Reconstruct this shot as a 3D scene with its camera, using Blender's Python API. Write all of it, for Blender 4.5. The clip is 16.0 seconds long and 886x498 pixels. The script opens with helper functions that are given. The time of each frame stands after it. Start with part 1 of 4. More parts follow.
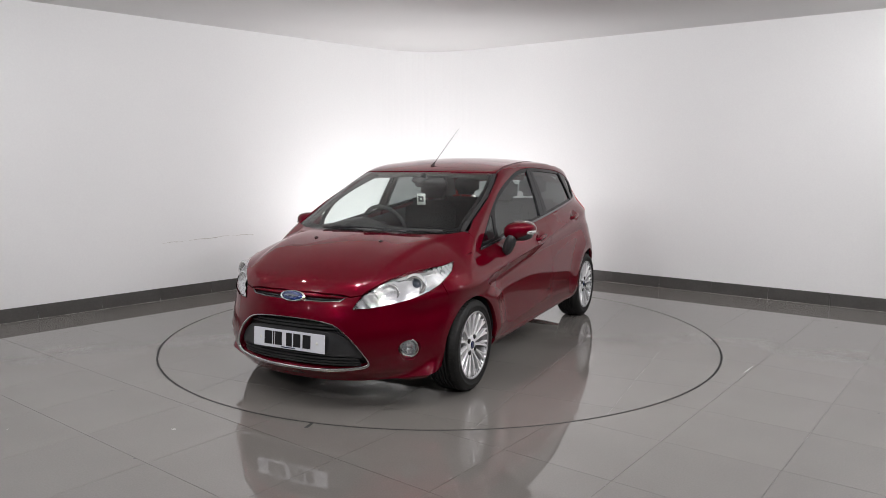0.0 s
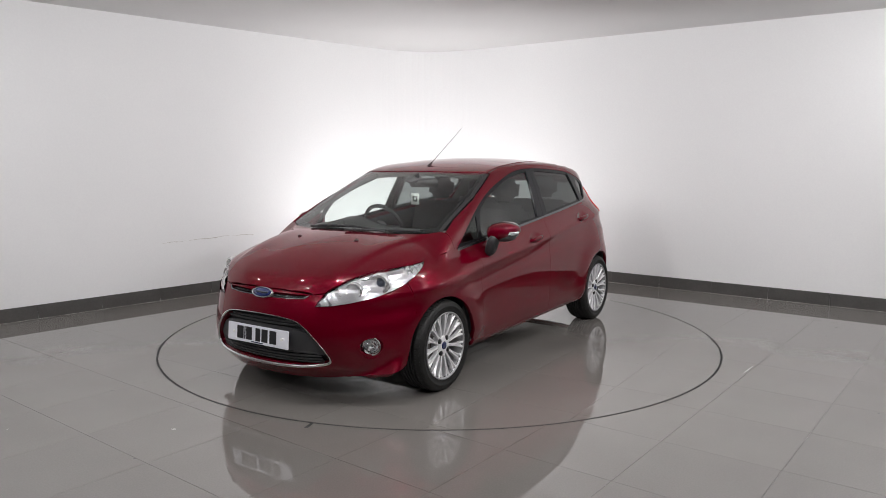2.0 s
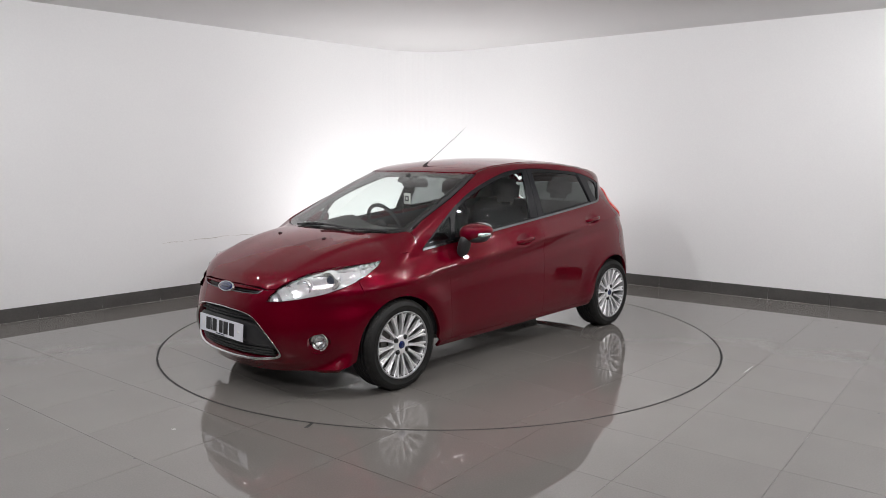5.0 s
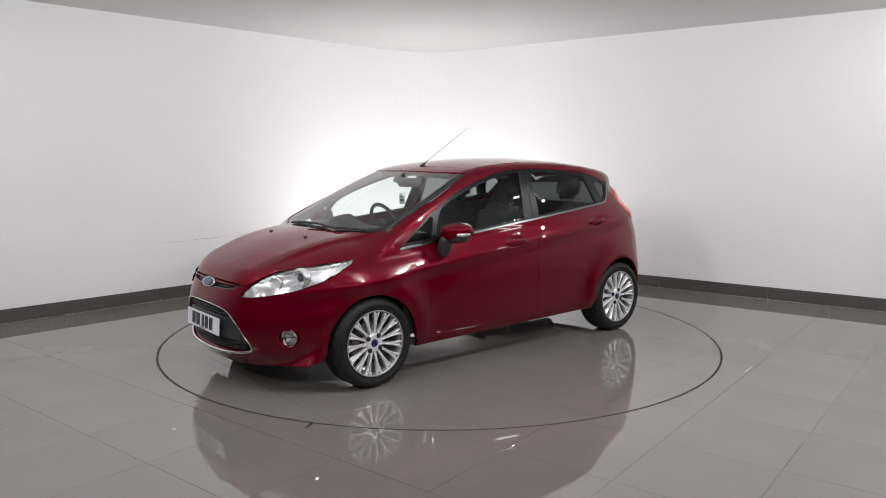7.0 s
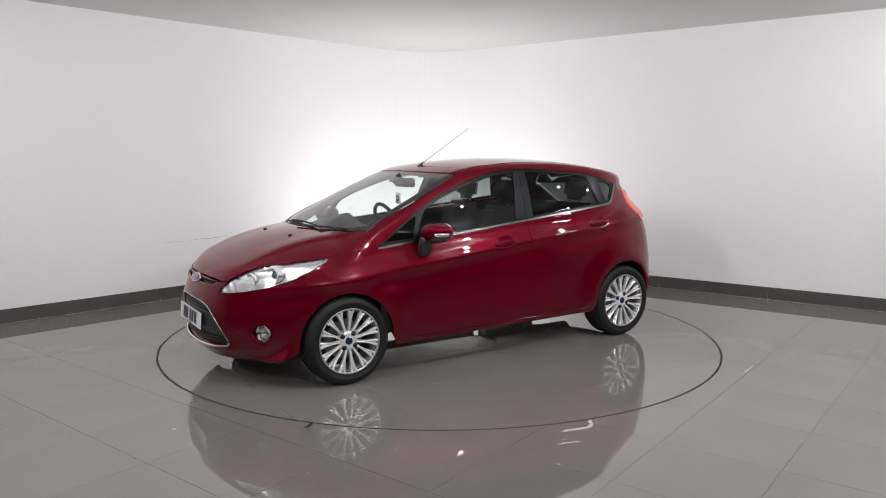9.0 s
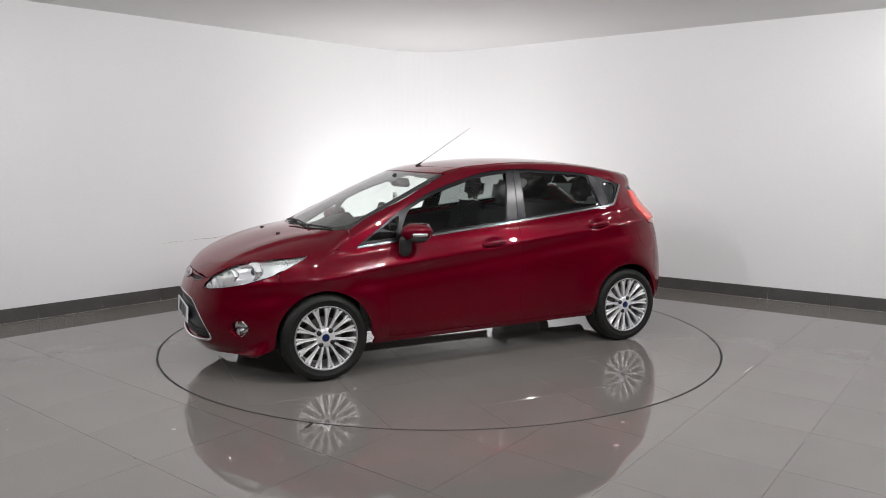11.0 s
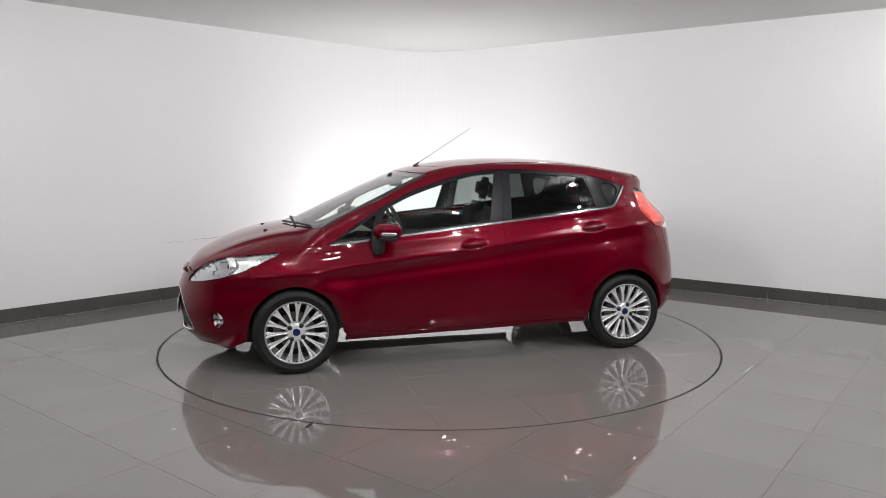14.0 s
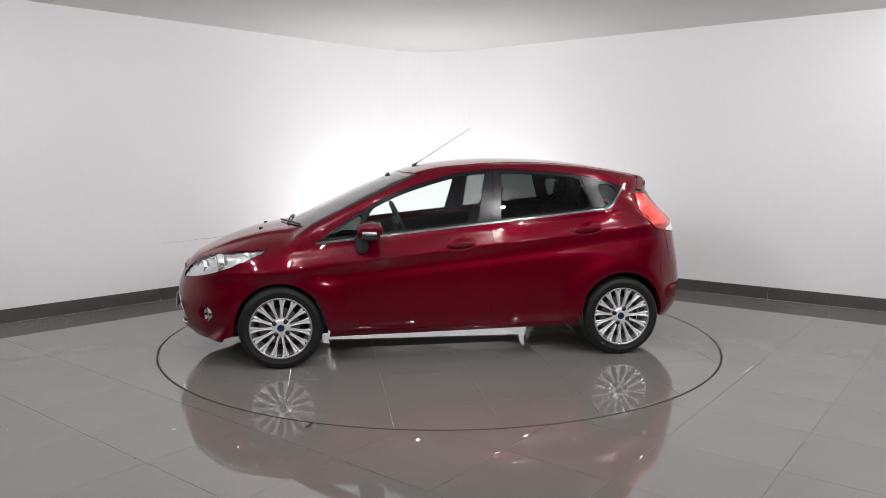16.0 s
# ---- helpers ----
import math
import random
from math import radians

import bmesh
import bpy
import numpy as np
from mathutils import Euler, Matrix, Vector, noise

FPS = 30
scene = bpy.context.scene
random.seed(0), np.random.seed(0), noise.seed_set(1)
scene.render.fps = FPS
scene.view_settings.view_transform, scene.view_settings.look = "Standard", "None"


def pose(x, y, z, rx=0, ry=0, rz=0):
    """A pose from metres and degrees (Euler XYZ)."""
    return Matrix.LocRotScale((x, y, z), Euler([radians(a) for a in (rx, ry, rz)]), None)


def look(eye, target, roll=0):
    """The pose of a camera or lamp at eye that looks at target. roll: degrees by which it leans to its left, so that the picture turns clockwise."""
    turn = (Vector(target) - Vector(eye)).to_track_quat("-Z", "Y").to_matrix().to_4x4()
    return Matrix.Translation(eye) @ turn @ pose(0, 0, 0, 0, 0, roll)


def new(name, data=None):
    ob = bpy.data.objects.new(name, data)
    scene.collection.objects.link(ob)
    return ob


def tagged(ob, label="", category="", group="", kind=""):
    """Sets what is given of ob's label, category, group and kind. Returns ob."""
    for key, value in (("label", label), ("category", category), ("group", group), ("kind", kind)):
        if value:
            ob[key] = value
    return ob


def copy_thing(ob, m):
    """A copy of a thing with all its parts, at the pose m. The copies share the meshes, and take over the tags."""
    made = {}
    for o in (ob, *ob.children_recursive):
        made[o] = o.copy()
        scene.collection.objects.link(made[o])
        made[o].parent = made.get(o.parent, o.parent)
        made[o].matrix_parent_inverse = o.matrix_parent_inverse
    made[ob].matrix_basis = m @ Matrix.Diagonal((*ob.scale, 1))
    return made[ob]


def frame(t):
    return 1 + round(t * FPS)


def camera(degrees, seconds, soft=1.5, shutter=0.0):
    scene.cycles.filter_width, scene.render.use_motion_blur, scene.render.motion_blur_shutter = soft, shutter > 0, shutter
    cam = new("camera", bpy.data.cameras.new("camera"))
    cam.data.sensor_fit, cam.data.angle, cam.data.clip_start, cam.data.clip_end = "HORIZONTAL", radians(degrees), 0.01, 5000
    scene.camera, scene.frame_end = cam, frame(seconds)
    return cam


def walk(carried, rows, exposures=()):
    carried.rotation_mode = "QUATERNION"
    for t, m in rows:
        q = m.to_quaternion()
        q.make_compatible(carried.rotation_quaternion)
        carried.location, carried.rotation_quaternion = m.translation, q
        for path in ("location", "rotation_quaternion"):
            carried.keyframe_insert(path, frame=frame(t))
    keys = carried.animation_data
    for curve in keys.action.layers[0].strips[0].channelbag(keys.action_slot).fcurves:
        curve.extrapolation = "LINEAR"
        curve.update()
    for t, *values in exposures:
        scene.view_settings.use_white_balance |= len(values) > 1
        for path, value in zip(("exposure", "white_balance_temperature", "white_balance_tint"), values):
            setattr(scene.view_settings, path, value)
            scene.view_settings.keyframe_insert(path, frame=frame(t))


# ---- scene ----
from mathutils.geometry import delaunay_2d_cdt

# camera: stands still before the turntable
cam = camera(61.92, 16.0, soft=0.6)
EYE = Vector((0.0, -6.083, 1.4885))
AIM = EYE + Vector((0.00437, 0.9919, -0.1271))
walk(cam, [(0.0, look(EYE, AIM)), (16.0, look(EYE, AIM))])

# ---------------------------------------------------------------- light
CEIL = 2.82
world = bpy.data.worlds.new("world")
scene.world = world
world.use_nodes = True
world.node_tree.nodes["Background"].inputs[0].default_value = (1.0, 0.98, 0.97, 1)
world.node_tree.nodes["Background"].inputs[1].default_value = 0.02
scene.view_settings.exposure = -0.06


def area_lamp(name, eye, target, sx, sy, watts, color=(1, 0.985, 0.995), spread=180, shape="RECTANGLE"):
    data = bpy.data.lights.new(name, "AREA")
    data.shape, data.size, data.size_y, data.energy, data.color = shape, sx, sy, watts, color
    data.spread = radians(spread)
    ob = new(name, data)
    ob.matrix_world = look(eye, target)
    return ob


# two rows of small ceiling spots before the car, one panel by the east side, the wash on the corner behind the car, and
# an added fill under the car
SPOTS = ((-3.8, -2.3), (-2.5, -2.5), (-1.2, -2.4), (1.3, -2.7), (2.4, -1.6), (3.2, -2.4), (4.2, -0.3), (-2.8, -4.9), (1.2, -5.6), (2.7, -5.2))
AIMS = ((3.0, 1.2, 1.0), (-3.7, 0.3, 1.0), (3.4, 0.8, 1.0), (-3.2, 0.6, 1.0), (-2.6, 1.2, 1.0), (4.2, 0.6, 0.5), (3.0, 1.1, 0.3), (3.9, 0.6, 1.2), (-3.6, 0.3, 1.2), (4.4, 0.4, 1.2))
WATTS = (14, 18, 20, 28, 20, 22, 9, 31, 28, 47)
for (x, y), aim, watts in zip(SPOTS, AIMS, WATTS):
    area_lamp("ceiling_spot_lamp", (x, y, 2.72), aim, 0.065, 0.065, watts, shape="DISK")
for x, y in ((-4.6, -4.2), (-3.4, -0.6), (-0.3, -2.2), (0.3, -4.3), (-1.6, -6.6), (2.1, -3.6), (4.3, -3.6), (-0.7, -3.3), (3.4, -0.6), (-2.2, -1.2)):
    area_lamp("small_spot_lamp", (x, y, 2.75), (x * 0.7, y * 0.6, 0.0), 0.065, 0.065, 3.6, shape="DISK")
area_lamp("side_panel_lamp", (4.5, -1.05, 2.55), (1.0, 0.0, 0.6), 0.32, 0.17, 7)
area_lamp("unseen_back_lamp", (-0.1, 1.9, 0.22), (-0.2, 4.0, 1.9), 0.9, 0.5, 42)
# added unseen fill from behind the car, brightens the floor beneath it
area_lamp("unseen_back_lamp", (-0.1, 2.0, 0.22), (-0.05, -2.0, 0.10), 1.6, 0.26, 24)


# ---------------------------------------------------------------- materials
def material(name, color, rough=0.5, metal=0.0, coat=0.0, **more):
    m = bpy.data.materials.new(name)
    m.use_nodes = True
    b = m.node_tree.nodes["Principled BSDF"]
    b.inputs["Base Color"].default_value = (*color, 1)
    b.inputs["Roughness"].default_value = rough
    b.inputs["Metallic"].default_value = metal
    b.inputs["Coat Weight"].default_value = coat
    b.inputs["Coat Roughness"].default_value = 0.045
    for key, value in more.items():
        b.inputs[key.replace("_", " ")].default_value = value
    return m


def node(m, kind, **values):
    n = m.node_tree.nodes.new(kind)
    for key, value in values.items():
        n.inputs[key.replace("_", " ")].default_value = value
    return n


def vary(m, scale, low, high, detail=4.0, second=None, bump=0.0, rough=None):
    """Noise over the base colour between low and high, at two scales, with fine relief."""
    t, b = m.node_tree, m.node_tree.nodes["Principled BSDF"]
    co = node(m, "ShaderNodeTexCoord")
    n1 = node(m, "ShaderNodeTexNoise", Scale=scale, Detail=detail)
    n2 = node(m, "ShaderNodeTexNoise", Scale=second or scale * 9, Detail=3.0)
    mixn = node(m, "ShaderNodeMath")
    mixn.operation = "ADD"
    half = node(m, "ShaderNodeMath")
    half.operation, half.inputs[1].default_value = "MULTIPLY", 0.5
    ramp = node(m, "ShaderNodeValToRGB")
    ramp.color_ramp.elements[0].position, ramp.color_ramp.elements[1].position = 0.3, 0.7
    ramp.color_ramp.elements[0].color, ramp.color_ramp.elements[1].color = (*low, 1), (*high, 1)
    for n in (n1, n2):
        t.links.new(co.outputs["Object"], n.inputs["Vector"])
    t.links.new(n1.outputs["Fac"], mixn.inputs[0])
    t.links.new(n2.outputs["Fac"], mixn.inputs[1])
    t.links.new(mixn.outputs[0], half.inputs[0])
    t.links.new(half.outputs[0], ramp.inputs[0])
    t.links.new(ramp.outputs[0], b.inputs["Base Color"])
    if bump:
        bn = node(m, "ShaderNodeBump", Strength=bump, Distance=0.002)
        t.links.new(n2.outputs["Fac"], bn.inputs["Height"])
        t.links.new(bn.outputs[0], b.inputs["Normal"])
    if rough:
        mr = node(m, "ShaderNodeMapRange")
        mr.inputs[3].default_value, mr.inputs[4].default_value = rough
        t.links.new(half.outputs[0], mr.inputs[0])
        t.links.new(mr.outputs[0], b.inputs["Roughness"])
    return m


WALL = vary(material("white_wall_paint", (0.8, 0.8, 0.8), 0.75), 0.8, (0.77, 0.77, 0.775), (0.81, 0.81, 0.81), bump=0.05, second=60)
CEILING = vary(material("ceiling_paint", (0.75, 0.74, 0.74), 0.8), 0.7, (0.72, 0.71, 0.71), (0.76, 0.755, 0.75), bump=0.05, second=50)
SKIRT = vary(material("dark_skirting_tile", (0.06, 0.055, 0.052), 0.35), 6, (0.066, 0.063, 0.060), (0.096, 0.092, 0.087), bump=0.05)
TILE = material("polished_floor_tile", (0.27, 0.255, 0.24), 0.06)
vary(TILE, 1.3, (0.160, 0.149, 0.139), (0.197, 0.184, 0.172), second=120, rough=(0.008, 0.035))
TILE.node_tree.nodes["Principled BSDF"].inputs["IOR"].default_value = 1.95
GROUT = vary(material("grout", (0.15, 0.145, 0.14), 0.9), 2.5, (0.12, 0.11, 0.10), (0.60, 0.58, 0.55), second=7)
DARK_WALL = vary(material("dark_stand_in_wall", (0.03, 0.03, 0.032), 0.8), 0.8, (0.018, 0.018, 0.019), (0.028, 0.028, 0.029), second=50, bump=0.05)
GAP = material("black_gap", (0.012, 0.012, 0.012), 0.7)


# ---------------------------------------------------------------- mesh helpers
def part(name, bm, mat, parent=None, label="", smooth=False):
    me = bpy.data.meshes.new(name)
    bm.to_mesh(me)
    bm.free()
    me.materials.append(mat)
    if smooth:
        me.shade_smooth()
    ob = new(name, me)
    ob.parent = parent
    return tagged(ob, label)


def mesh_part(name, verts, faces, mat, parent=None, label="", smooth=False):
    me = bpy.data.meshes.new(name)
    me.from_pydata([tuple(v) for v in verts], [], faces)
    me.materials.append(mat)
    if smooth:
        me.shade_smooth()
    ob = new(name, me)
    ob.parent = parent
    return tagged(ob, label)


def prism(poly, z0, z1):
    """A bmesh of an upright prism over a plan polygon."""
    bm = bmesh.new()
    low = [bm.verts.new((x, y, z0)) for x, y in poly]
    top = [bm.verts.new((x, y, z1)) for x, y in poly]
    n = len(poly)
    bm.faces.new(low[::-1])
    bm.faces.new(top)
    for i in range(n):
        bm.faces.new((low[i], low[(i + 1) % n], top[(i + 1) % n], top[i]))
    bmesh.ops.recalc_face_normals(bm, faces=bm.faces)
    return bm


# ---------------------------------------------------------------- the room
R_TABLE = 2.222
L_DIR, R_DIR = Vector((-0.694, -0.720)), Vector((0.802, -0.597))
CORNER = Vector((-0.224, 4.118))


def wall_line(offset=0.0):
    """The plan of the two walls with their rounded corner, moved outwards by offset."""
    reach = 0.85
    a, b = CORNER + L_DIR * reach, CORNER + R_DIR * reach
    pts = [CORNER + L_DIR * 12.5]
    pts += [CORNER + L_DIR * d for d in (9, 6, 4, 3, 2, 1.4)]
    for i in range(17):
        s = i / 16
        pts.append(a * (1 - s) ** 2 + CORNER * 2 * s * (1 - s) + b * s ** 2)
    pts += [CORNER + R_DIR * d for d in (1.4, 2, 3, 4, 6, 9, 12.0)]
    out = []
    for i, p in enumerate(pts):
        d = (pts[min(i + 1, len(pts) - 1)] - pts[max(i - 1, 0)]).normalized()
        out.append(p + Vector((-d.y, d.x)) * offset)
    return out


def band(name, z0, z1, inner, outer, mat, kind="structure"):
    """A wall along wall_line between two offsets."""
    p, q = wall_line(inner), wall_line(outer)
    poly = [tuple(v) for v in p] + [tuple(v) for v in q[::-1]]
    n = len(p)
    verts, faces = [], []
    for i in range(n):
        verts += [(*p[i], z0), (*p[i], z1), (*q[i], z1), (*q[i], z0)]
    for i in range(n - 1):
        a = 4 * i
        for k in range(4):
            faces.append((a + k, a + (k + 1) % 4, a + 4 + (k + 1) % 4, a + 4 + k))
    faces += [(0, 3, 2, 1), (4 * n - 4, 4 * n - 3, 4 * n - 2, 4 * n - 1)]
    return tagged(mesh_part(name, verts, faces, mat), "white painted studio wall with a rounded corner", "wall", kind=kind)


wall = band("wall_north", 0.0, CEIL, 0.0, 0.2, WALL)
# added walls out of view, dark in place of the unlit room around the camera
lo, hi = wall_line(0.0)[0], wall_line(0.0)[-1]
for nm, poly in (("wall_west", [(lo.x, lo.y), (lo.x - 0.2, lo.y), (lo.x - 0.2, -10), (lo.x, -10)]),
                 ("wall_east", [(hi.x, hi.y), (hi.x + 0.2, hi.y), (hi.x + 0.2, -10), (hi.x, -10)]),
                 ("wall_south", [(lo.x - 0.2, -10), (hi.x + 0.2, -10), (hi.x + 0.2, -10.2), (lo.x - 0.2, -10.2)])):
    tagged(part(nm, prism(poly, 0, CEIL), DARK_WALL), "unseen dark wall standing in for the unlit room behind the camera", "wall", kind="structure")
tagged(part("ceiling", prism([(-10, -10.2), (10, -10.2), (10, 6), (-10, 6)], CEIL, CEIL + 0.2), CEILING),
       "matt light grey painted studio ceiling", "ceiling", kind="structure")


# ---------------------------------------------------------------- the shape of the car's skin
# car space: x forwards, y to its left, z up, the middle of the wheelbase at the origin
def curve(*pts):
    """A smooth curve through (x, y) pairs."""
    xs, ys = np.array([p[0] for p in pts], float), np.array([p[1] for p in pts], float)
    h = np.diff(xs)
    s = np.diff(ys) / h
    m = np.empty(len(xs))
    m[0], m[-1] = s[0], s[-1]
    m[1:-1] = (s[:-1] * h[1:] + s[1:] * h[:-1]) / (h[1:] + h[:-1])

    def f(x):
        x = np.clip(np.asarray(x, float), xs[0], xs[-1])
        i = np.clip(np.searchsorted(xs, x) - 1, 0, len(h) - 1)
        t = (x - xs[i]) / h[i]
        return (ys[i] * (1 + 2 * t) * (1 - t) ** 2 + m[i] * h[i] * t * (1 - t) ** 2
                + ys[i + 1] * t * t * (3 - 2 * t) + m[i + 1] * h[i] * t * t * (t - 1))
    return f


def smax(a, b, k):
    h = np.maximum(k - np.abs(a - b), 0) / k
    return np.maximum(a, b) + h * h * k / 4


AXLE, HUB_Z = 1.2445, 0.291
nose = curve((0.10, 1.90), (0.18, 1.955), (0.24, 2.015), (0.32, 2.045), (0.46, 2.05), (0.55, 2.03), (0.62, 2.003), (0.70, 1.965), (0.80, 1.92), (1.0, 1.84))
tail = curve((0.10, -1.72), (0.22, -1.825), (0.31, -1.912), (0.45, -1.945), (0.60, -1.938), (0.78, -1.903), (0.90, -1.884), (0.98, -1.858), (1.08, -1.77), (1.3, -1.60), (1.5, -1.50))
flank = curve((0.10, 0.74), (0.18, 0.785), (0.24, 0.822), (0.32, 0.843), (0.42, 0.846), (0.55, 0.846), (0.68, 0.842), (0.80, 0.832), (0.90, 0.812), (1.0, 0.785), (1.1, 0.75), (1.3, 0.68))
hood_mid = curve((1.0, 0.995), (1.2, 0.980), (1.4, 0.945), (1.6, 0.889), (1.8, 0.808), (1.9, 0.753), (1.98, 0.692), (2.1, 0.58))
top_mid = curve((-1.9, 1.235), (-1.6, 1.327), (-1.3, 1.389), (-1.0, 1.432), (-0.7, 1.455), (-0.4, 1.460), (-0.1, 1.446), (0.1, 1.421), (0.28, 1.382),
                (0.5, 1.302), (0.735, 1.20), (1.0, 1.075), (1.19, 0.98), (1.4, 0.82), (1.8, 0.30), (3.0, -1.5))
gtail = curve((0.8, -1.87), (0.95, -1.86), (1.08, -1.765), (1.17, -1.70), (1.22, -1.675), (1.28, -1.685), (1.36, -1.665), (1.5, -1.6))


def belt(x):
    return 0.9727 - 0.1013 * x


def skin(x, y, z):
    """Below nought inside the body, above it outside, in about metres."""
    y = np.abs(y)
    ridge = z - (0.822 - 0.10 * x)
    r_f, r_r = np.hypot(x - AXLE, z - 0.30), np.hypot(x + AXLE, z - 0.30)
    w = flank(z) + 0.010 * np.exp(-(ridge / 0.03) ** 2) - 0.010 * np.exp(-((ridge + 0.09) / 0.05) ** 2)
    w = w + 0.011 * np.clip((x - 1.30) / 0.2, 0, 1) * np.exp(-((z - 0.17) / 0.08) ** 2)
    low_fade = np.clip((z - 0.19) / 0.14, 0, 1)
    w = w + low_fade * 0.022 * np.exp(-((r_f - 0.36) / 0.10) ** 2) + low_fade * 0.024 * np.exp(-((r_r - 0.36) / 0.10) ** 2)
    w = w - 0.05 * np.exp(-((ridge - 0.15) / 0.12) ** 2) * np.clip((-x - 0.3) / 1.0, 0, 1)
    front = np.maximum(x - 1.0, 0) / np.maximum(nose(z) - 1.0, 0.2)
    rear = np.maximum(-1.1 - x, 0) / np.maximum(-1.1 - tail(z), 0.2)
    low = (front ** 2.6 + rear ** 2.8 + (y / w) ** 2.4 - 1) / 2.7
    lid = np.where(x > 1.0, hood_mid(x), 0.995 + (1.0 - x) * 0.1013) - 0.064 * (y / 0.72) ** 2 - 0.07 * (y / 0.74) ** 6
    low = smax(low, (z - lid) * 0.93, 0.05)
    h = z - belt(x)
    wg = 0.768 - 0.33 * np.maximum(h, -0.02) - 0.26 * np.maximum(h, 0) ** 2 - 0.055 * np.clip((-x - 0.2) / 1.2, 0, 2) ** 2
    grear = np.maximum(-0.9 - x, 0) / np.maximum(-0.9 - gtail(z), 0.2)
    side = (grear ** 3.0 + (y / np.maximum(wg, 0.1)) ** 2.4 - 1) / 3.3
    fade = np.clip((x + 0.1) / 0.5, 0, 1)
    top = top_mid(x + 0.13 * fade * (y / 0.65) ** 2) - 0.035 * (1 - fade) * (y / 0.55) ** 2
    cab = smax(side, (z - top) * 0.92, 0.05)
    return -smax(-low, -cab, 0.03)


def slope(P):
    d = 1e-4
    n = np.stack([skin(*(P + np.eye(3)[k] * d).T) - skin(*(P - np.eye(3)[k] * d).T) for k in range(3)], -1)
    return n / np.maximum(np.linalg.norm(n, axis=1, keepdims=True), 1e-9)


FRONT_AXIS, REAR_AXIS = 1.0, -1.0


def along(way, uv, s):
    """Points at s along the ways of a projection: side (x, z), top (x, y), front and rear (degrees, z)."""
    u, v = uv[:, 0], uv[:, 1]
    if way == "side":
        return np.stack([u, s, v], -1)
    if way == "top":
        return np.stack([u, v, s], -1)
    a = np.radians(u)
    if way == "front":
        return np.stack([FRONT_AXIS + s * np.cos(a), s * np.sin(a), v], -1)
    return np.stack([REAR_AXIS - s * np.cos(a), s * np.sin(a), v], -1)


REACH = {"side": (1.1, 0.2), "top": (1.7, 0.4), "front": (1.4, 0.1), "rear": (1.4, 0.1)}


def lift(way, uv, off=0.0):
    """Lays 2D points of a projection on the skin, moved out by off."""
    uv = np.asarray(uv, float)
    far, near = REACH[way]
    steps = np.linspace(far, near, 70)
    val = np.array([skin(*along(way, uv, np.full(len(uv), s)).T) for s in steps]) - 0.0
    inside = val < 0
    first = np.where(inside.any(0), inside.argmax(0), 0)
    b = steps[np.maximum(first, 1) - 1]
    a = steps[first]
    for _ in range(24):
        c = (a + b) / 2
        ins = skin(*along(way, uv, c).T) < 0
        a, b = np.where(ins, c, a), np.where(ins, b, c)
    P = along(way, uv, (a + b) / 2)
    return P + slope(P) * off


def flat(way, P):
    """The 2D place of 3D points in a projection."""
    P = np.asarray(P, float)
    if way == "side":
        return P[:, [0, 2]]
    if way == "top":
        return P[:, :2]
    if way == "front":
        return np.stack([np.degrees(np.arctan2(P[:, 1], P[:, 0] - FRONT_AXIS)), P[:, 2]], -1)
    return np.stack([np.degrees(np.arctan2(P[:, 1], REAR_AXIS - P[:, 0])), P[:, 2]], -1)


# ---------------------------------------------------------------- panels on the skin
def dense(poly, step, closed=True):
    """A polygon with points no further apart than step (in the given unit)."""
    out, n = [], len(poly)
    for i in range(n if closed else n - 1):
        a, b = np.array(poly[i], float), np.array(poly[(i + 1) % n], float)
        k = max(1, int(np.ceil(np.linalg.norm(b - a) / step)))
        out += [a + (b - a) * j / k for j in range(k)]
    if not closed:
        out.append(np.array(poly[-1], float))
    return np.array(out)


def rounded(poly, times=2, keep=()):
    """Cuts a closed polygon's corners (Chaikin); corners numbered in keep stay sharp."""
    pts = [(np.array(p, float), i in keep) for i, p in enumerate(poly)]
    for _ in range(times):
        out, n = [], len(pts)
        for i in range(n):
            p, sharp = pts[i]
            if sharp:
                out.append((p, True))
            else:
                a, b = pts[i - 1][0], pts[(i + 1) % n][0]
                out += [(p * 0.75 + a * 0.25, False), (p * 0.75 + b * 0.25, False)]
        pts = out
    return np.array([p for p, _ in pts])


def within(P, poly):
    x, y = P[:, 0][:, None], P[:, 1][:, None]
    a, b = poly, np.roll(poly, -1, 0)
    cross = ((a[:, 1] > y) != (b[:, 1] > y)) & (x < (b[:, 0] - a[:, 0]) * (y - a[:, 1]) / (b[:, 1] - a[:, 1] + 1e-12) + a[:, 0])
    return cross.sum(1) % 2 == 1


